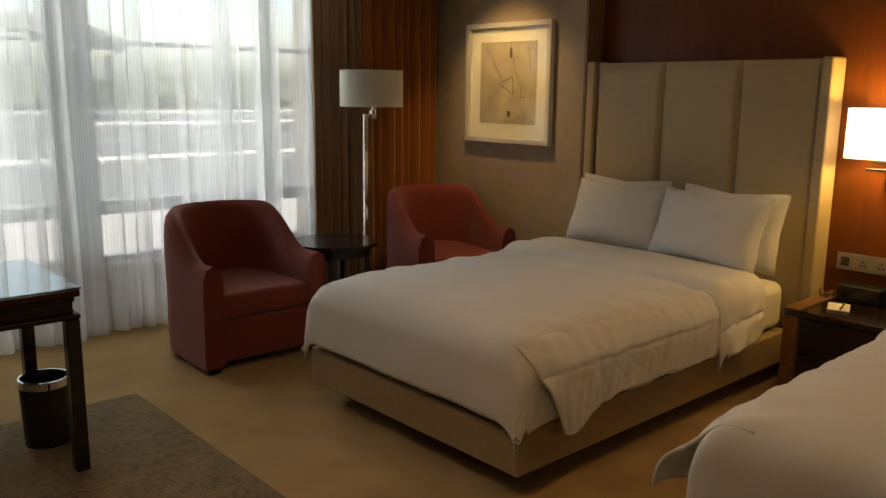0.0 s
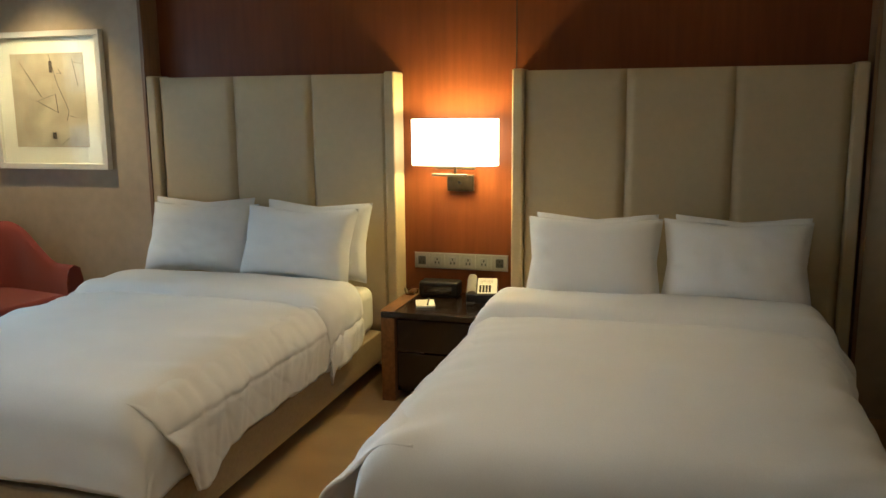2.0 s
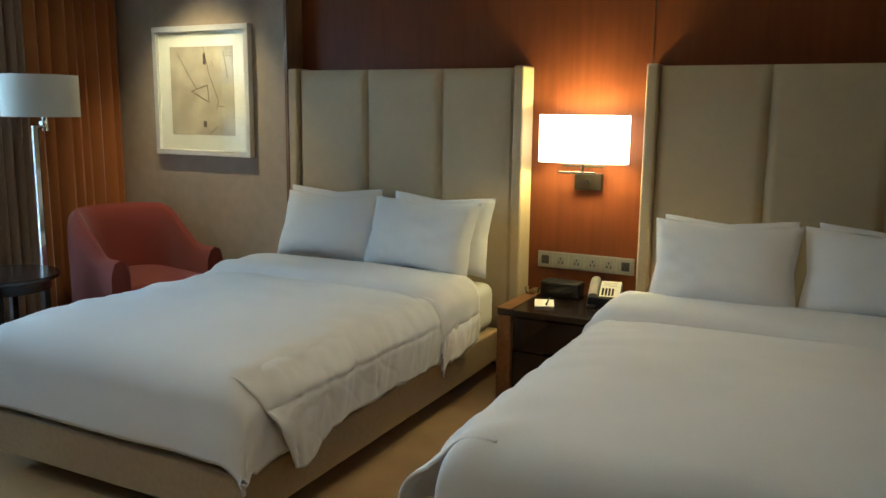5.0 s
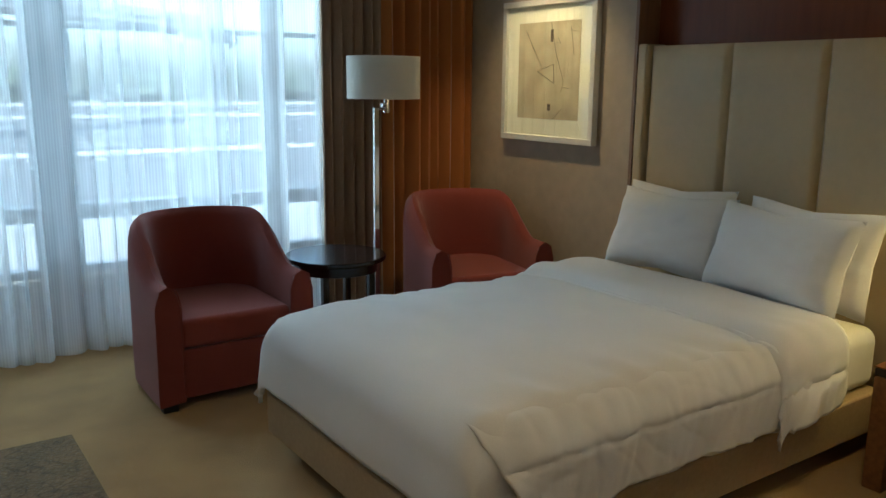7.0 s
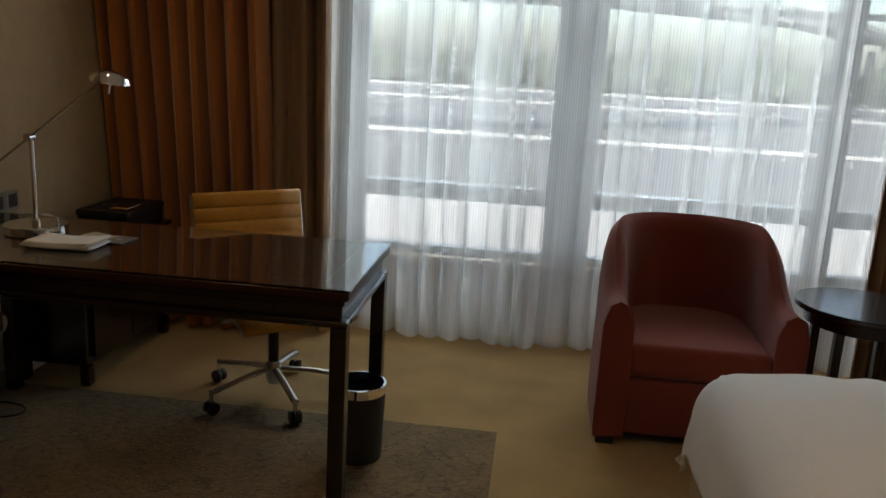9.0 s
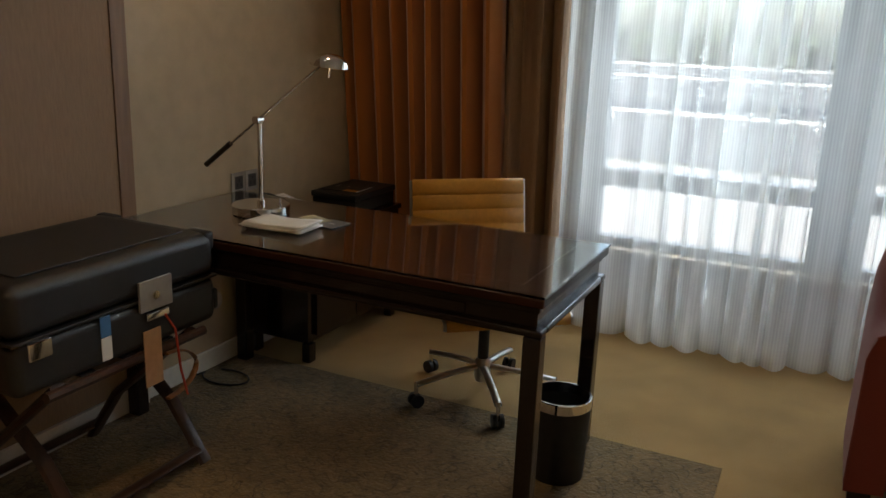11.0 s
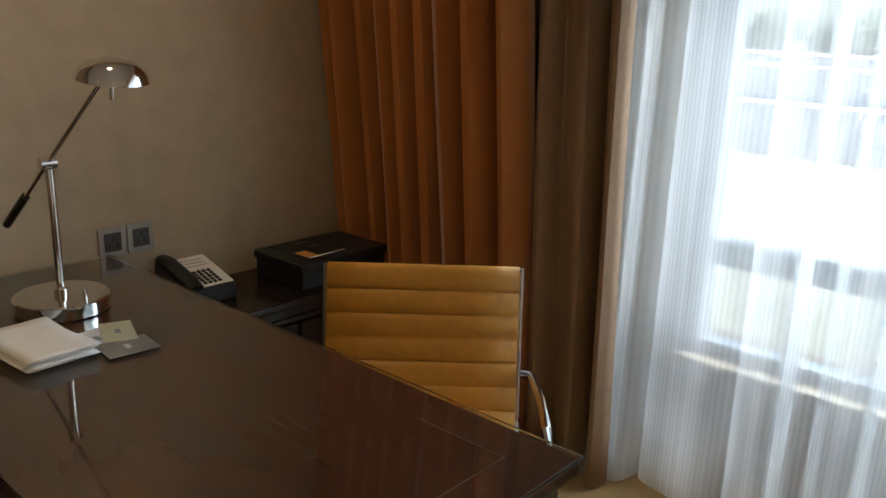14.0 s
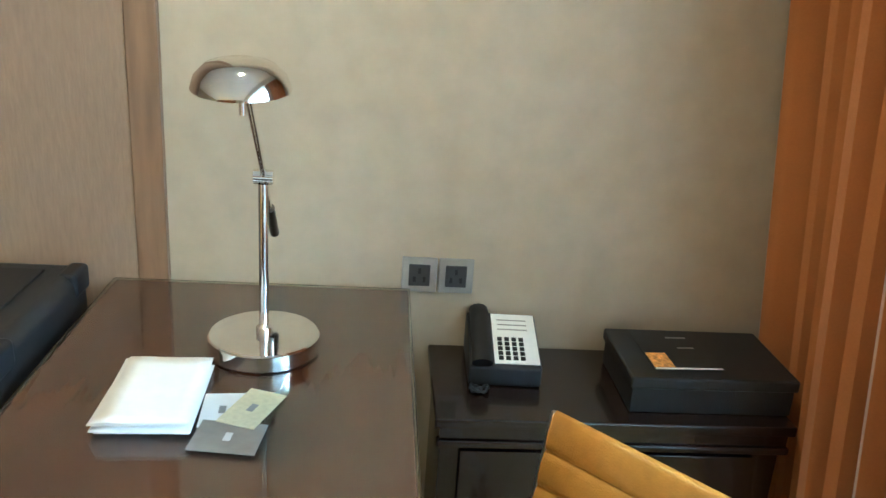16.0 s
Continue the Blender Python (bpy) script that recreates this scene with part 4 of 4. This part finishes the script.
t = thing("leather_box", pose(-0.554, 5.075, 0.6005), "black leather guest amenity box on the cabinet", "box")
part("body", box(0.068, 0.312, 0.012, 0.382, 0, 0.06, 0.004), M_BLACKLEATHER, t)
part("lid", box(0.062, 0.318, 0.006, 0.388, 0.061, 0.09, 0.006, 3), M_BLACKLEATHER, t)
part("logo_bar", box(0.1, 0.105, 0.15, 0.21, 0.09, 0.0908), M_SILVER, t)
t = thing("brochure", pose(-0.355, 5.22, 0.6915, 0, 0, 2), "black brochure with a food picture and white edge", "brochure")
part("cover", box(-0.12, 0.08, -0.08, 0.08, 0.0, 0.003, 0.0005), M_BLACK, t)
part("picture_patch", box(0.0, 0.072, -0.078, -0.03, 0.003, 0.0034), M_ORANGE, t)
part("edge_bar", box(0.074, 0.081, -0.078, 0.078, 0.003, 0.0036), M_PAPER, t)
part("title_bar", box(-0.085, -0.078, 0.0, 0.05, 0.003, 0.0034), M_SILVER, t)
part("title_bar", box(-0.03, -0.024, 0.01, 0.05, 0.003, 0.0034), M_SILVER, t)


# ---------------------------------------------------------------- desk chair
def desk_chair():
    t = thing("desk_chair", pose(0.58, 4.755, 0, 0, 0, 42), "ochre ribbed leather office chair with aluminium frame", "office chair")
    # local: front is -y
    h = 0.245

    def prof(s):
        """Side line of the sling: from the seat front over the bend to the top of the back."""
        pts = [(-0.27, 0.40), (-0.25, 0.432), (-0.1, 0.43), (0.1, 0.415), (0.17, 0.425), (0.215, 0.47), (0.255, 0.62), (0.3, 0.852)]
        k = s * (len(pts) - 1)
        i = min(int(k), len(pts) - 2)
        q = k - i
        g = lambda n: pts[max(0, min(len(pts) - 1, n))]
        a, b, c, d = g(i - 1), g(i), g(i + 1), g(i + 2)
        return tuple(0.5 * (2 * b[n] + (c[n] - a[n]) * q + (2 * a[n] - 5 * b[n] + 4 * c[n] - d[n]) * q * q + (3 * b[n] - a[n] - 3 * c[n] + d[n]) * q ** 3) for n in (0, 1))

    def dirn(s):
        a, b = prof(max(0, s - 0.01)), prof(min(1, s + 0.01))
        v = Vector((b[0] - a[0], b[1] - a[1])).normalized()
        return Vector((-v.y, v.x))
    # lengths along the line, for ribs of even width
    n = 240
    pl = [prof(i / n) for i in range(n + 1)]
    acc = [0.0]
    for a, b in zip(pl, pl[1:]):
        acc.append(acc[-1] + math.hypot(b[0] - a[0], b[1] - a[1]))
    ribs = 15

    def f(u, v):
        p, nn = prof(v), dirn(v)
        L = acc[min(n, int(v * n))] / acc[-1] * ribs
        puff = (0.003 + 0.006 * smoothstep(0.55, 0.7, v)) * abs(math.sin(math.pi * L)) ** 0.4
        return (-h + 2 * h * u, p[0] + nn.x * puff, p[1] + nn.y * puff)
    s = part("sling", sheet(4, 240, f), M_OCHRE, t, "ribbed ochre leather sling")
    thicken(s, 0.014, 0)
    for sx in (-1, 1):
        part("side_rail", rod([(sx * (h + 0.005), *prof(i / 40)) for i in range(41)], 0.0065, 8), M_ALU, t)
        arm = [(sx * (h + 0.02), 0.25, 0.585), (sx * (h + 0.035), 0.2, 0.602), (sx * (h + 0.04), 0.05, 0.606), (sx * (h + 0.04), -0.06, 0.59), (sx * (h + 0.04), -0.1, 0.54), (sx * (h + 0.035), -0.06, 0.47), (sx * (h + 0.015), 0.0, 0.425)]
        part("armrest", rod(arm, 0.011, 10), M_CHROME, t)
    part("spreader", rod([(-h, 0.24, 0.56), (h, 0.24, 0.56)], 0.009), M_ALU, t)
    part("spreader", box(-h, h, -0.06, 0.0, 0.385, 0.40, 0.004), M_ALU, t)
    part("column", rod([(0, 0.0, 0.1), (0, 0.0, 0.385)], 0.022, 16), M_BLACK, t)
    part("hub", lathe([(0.028, 0.07), (0.034, 0.09), (0.034, 0.15), (0.026, 0.17)], 20, True), M_ALU, t)
    part("lever", rod([(0.02, 0, 0.36), (0.16, 0.03, 0.33), (0.2, 0.03, 0.33)], 0.005, 8), M_BLACK, t)
    for k in range(5):
        a = radians(47 + 72 * k)
        c, sn = math.cos(a), math.sin(a)
        part("base_spoke", rod([(0.03 * c, 0.03 * sn, 0.135), (0.16 * c, 0.16 * sn, 0.122), (0.3 * c, 0.3 * sn, 0.1)], 0.016, 10, flat=0.7), M_ALU, t)
        w = part("castor", rod([(0.3 * c - 0.022 * sn, 0.3 * sn + 0.022 * c, 0.034), (0.3 * c - 0.006 * sn, 0.3 * sn + 0.006 * c, 0.034)], 0.027, 18), M_BLACK, t)
        part("wheel", rod([(0.3 * c + 0.006 * sn, 0.3 * sn - 0.006 * c, 0.034), (0.3 * c + 0.022 * sn, 0.3 * sn - 0.022 * c, 0.034)], 0.027, 18), M_BLACK, w)
        part("stem", rod([(0.3 * c, 0.3 * sn, 0.036), (0.3 * c, 0.3 * sn, 0.11)], 0.009, 8), M_CHROME, w)


desk_chair()

t = thing("waste_bin", pose(1.05, 4.31, 0.0065), "round black leather waste bin with chrome rim", "bin")
part("body", lathe([(0, 0), (0.092, 0), (0.1, 0.262), (0.1, 0.265), (0.096, 0.265), (0.088, 0.006), (0, 0.006)], 48), M_BLACKLEATHER, t)
part("rim", lathe([(0.1015, 0.258), (0.1025, 0.29), (0.1, 0.293), (0.094, 0.293), (0.0945, 0.258), (0.1015, 0.258)], 48), M_CHROME, t, "chrome rim")


# ---------------------------------------------------------------- suitcase on its rack
def luggage_rack():
    t = thing("luggage_rack", pose(-0.26, 3.48, 0.0065), "folding dark wood luggage rack with crossed legs", "luggage rack")
    for y in (-0.25, 0.25):
        part("leg", rod([(-0.24, y, 0.0), (-0.1, y, 0.2), (0.24, y, 0.49)], 0.026, 8, flat=0.6), M_RACK, t)
        part("leg", rod([(0.24, y + 0.045, 0.0), (0.1, y + 0.045, 0.2), (-0.24, y + 0.045, 0.49)], 0.026, 8, flat=0.6), M_RACK, t)
    for x in (-0.24, 0.24):
        part("top_rail", rod([(x, -0.29, 0.475), (x, 0.31, 0.475)], 0.016, 8), M_RACK, t)
        part("foot_rail", rod([(x * 0.92, -0.24, 0.05), (x * 0.92, 0.28, 0.05)], 0.022, 8, flat=0.5), M_RACK, t)
    for y in (-0.15, 0.0, 0.15):
        part("strap", box(-0.24, 0.24, y - 0.025, y + 0.025, 0.492, 0.496), M_BLACK, t)


luggage_rack()


def suitcase():
    t = thing("suitcase", pose(-0.26, 3.48, 0.503), "closed black suitcase lying on the luggage rack", "suitcase")
    part("lower_shell", box(-0.25, 0.25, -0.38, 0.37, 0.002, 0.15, 0.03, 4), M_SUIT, t)
    part("upper_shell", box(-0.25, 0.25, -0.38, 0.37, 0.158, 0.3, 0.035, 4), M_SUIT, t)
    part("zip_band", box(-0.252, 0.252, -0.382, 0.372, 0.149, 0.159, 0.003), M_BLACK, t)
    part("lid_panel", box(-0.18, 0.18, -0.3, 0.3, 0.3005, 0.306, 0.003), M_BLACKLEATHER, t, "black leather panel")
    part("lock_plate", box(0.252, 0.262, 0.03, 0.16, 0.12, 0.215, 0.003), M_SILVER, t, "silver lock plate")
    part("lock_dial", rod([(0.262, 0.09, 0.165), (0.267, 0.09, 0.165)], 0.013, 14), M_CHROME, t)
    part("latch", box(0.252, 0.266, 0.05, 0.14, 0.09, 0.115, 0.004), M_CHROME, t)
    part("latch", box(0.252, 0.26, -0.34, -0.27, 0.1, 0.15, 0.004), M_CHROME, t)
    tag = part("luggage_tag", box(0.254, 0.257, 0.04, 0.11, -0.12, 0.06, 0.001), M_TAG, t, "kraft paper luggage tag")
    part("sticker", box(0.252, 0.2545, -0.11, -0.075, 0.09, 0.15), M_BLUE, t, "blue sticker strip")
    part("sticker", box(0.252, 0.2545, -0.11, -0.075, 0.02, 0.088), M_PAPER, t, "white barcode sticker")
    part("cord", rod([(0.262, 0.12, 0.1), (0.275, 0.15, 0.04), (0.27, 0.17, -0.1), (0.265, 0.2, -0.2)], 0.004, 6), M_REDCORD, t, "thin red cord")
    part("strap_loop", rod([(0.25, 0.13 + 0.13 * math.sin(a), -0.02 - 0.15 * math.sin(a * 0.5) ** 2 - 0.02) for a in (k * math.pi / 10 for k in range(11))], 0.012, 8, flat=0.4), M_NSWOOD, t, "hanging brown strap")
    for x in (-0.2, 0.2):
        w = part("wheel_housing", box(x - 0.035, x + 0.035, 0.365, 0.395, 0.03, 0.1, 0.01, 3), M_BLACK, t)
        part("wheel", rod([(x - 0.02, 0.4, 0.05), (x + 0.02, 0.4, 0.05)], 0.03, 20), M_GREY, w)
    for x in (-0.2, 0.2):
        part("corner_guard", box(x - 0.045, x + 0.045, 0.33, 0.374, 0.24, 0.302, 0.012, 3), M_BLACK, t)


suitcase()

t = thing("power_cable", pose(-0.42, 4.3, 0.011), "thin black cable lying on the carpet", "cable")
part("cable", rod([(-0.16, -0.02, 0.3), (-0.16, -0.02, 0.02), (-0.12, 0.0, 0)] + [(0.0 + 0.11 * math.cos(a), 0.05 + 0.07 * math.sin(a), 0.0) for a in (math.pi + k * 0.45 for k in range(13))], 0.004, 6), M_BLACK, t)


# ---------------------------------------------------------------- ceiling downlights, all unseen
# Picture and entry lights are inferred; desk and bed fittings are added.
for px, py in ((3.75, 4.72), (0.9, 2.3), (0.15, 4.3), (3.0, 1.9)):
    t = thing("ceiling_downlight", pose(px, py, 2.6), "small recessed warm white ceiling downlight, unseen and assumed", "ceiling light", "ceiling downlights")
    part("trim_ring", lathe([(0.038, -0.001), (0.038, -0.006), (0.05, -0.006), (0.055, -0.001)], 32), M_WHITEWOOD, t)
    part("lens", lathe([(0, -0.002), (0.037, -0.002)], 24), M_BULB, t)
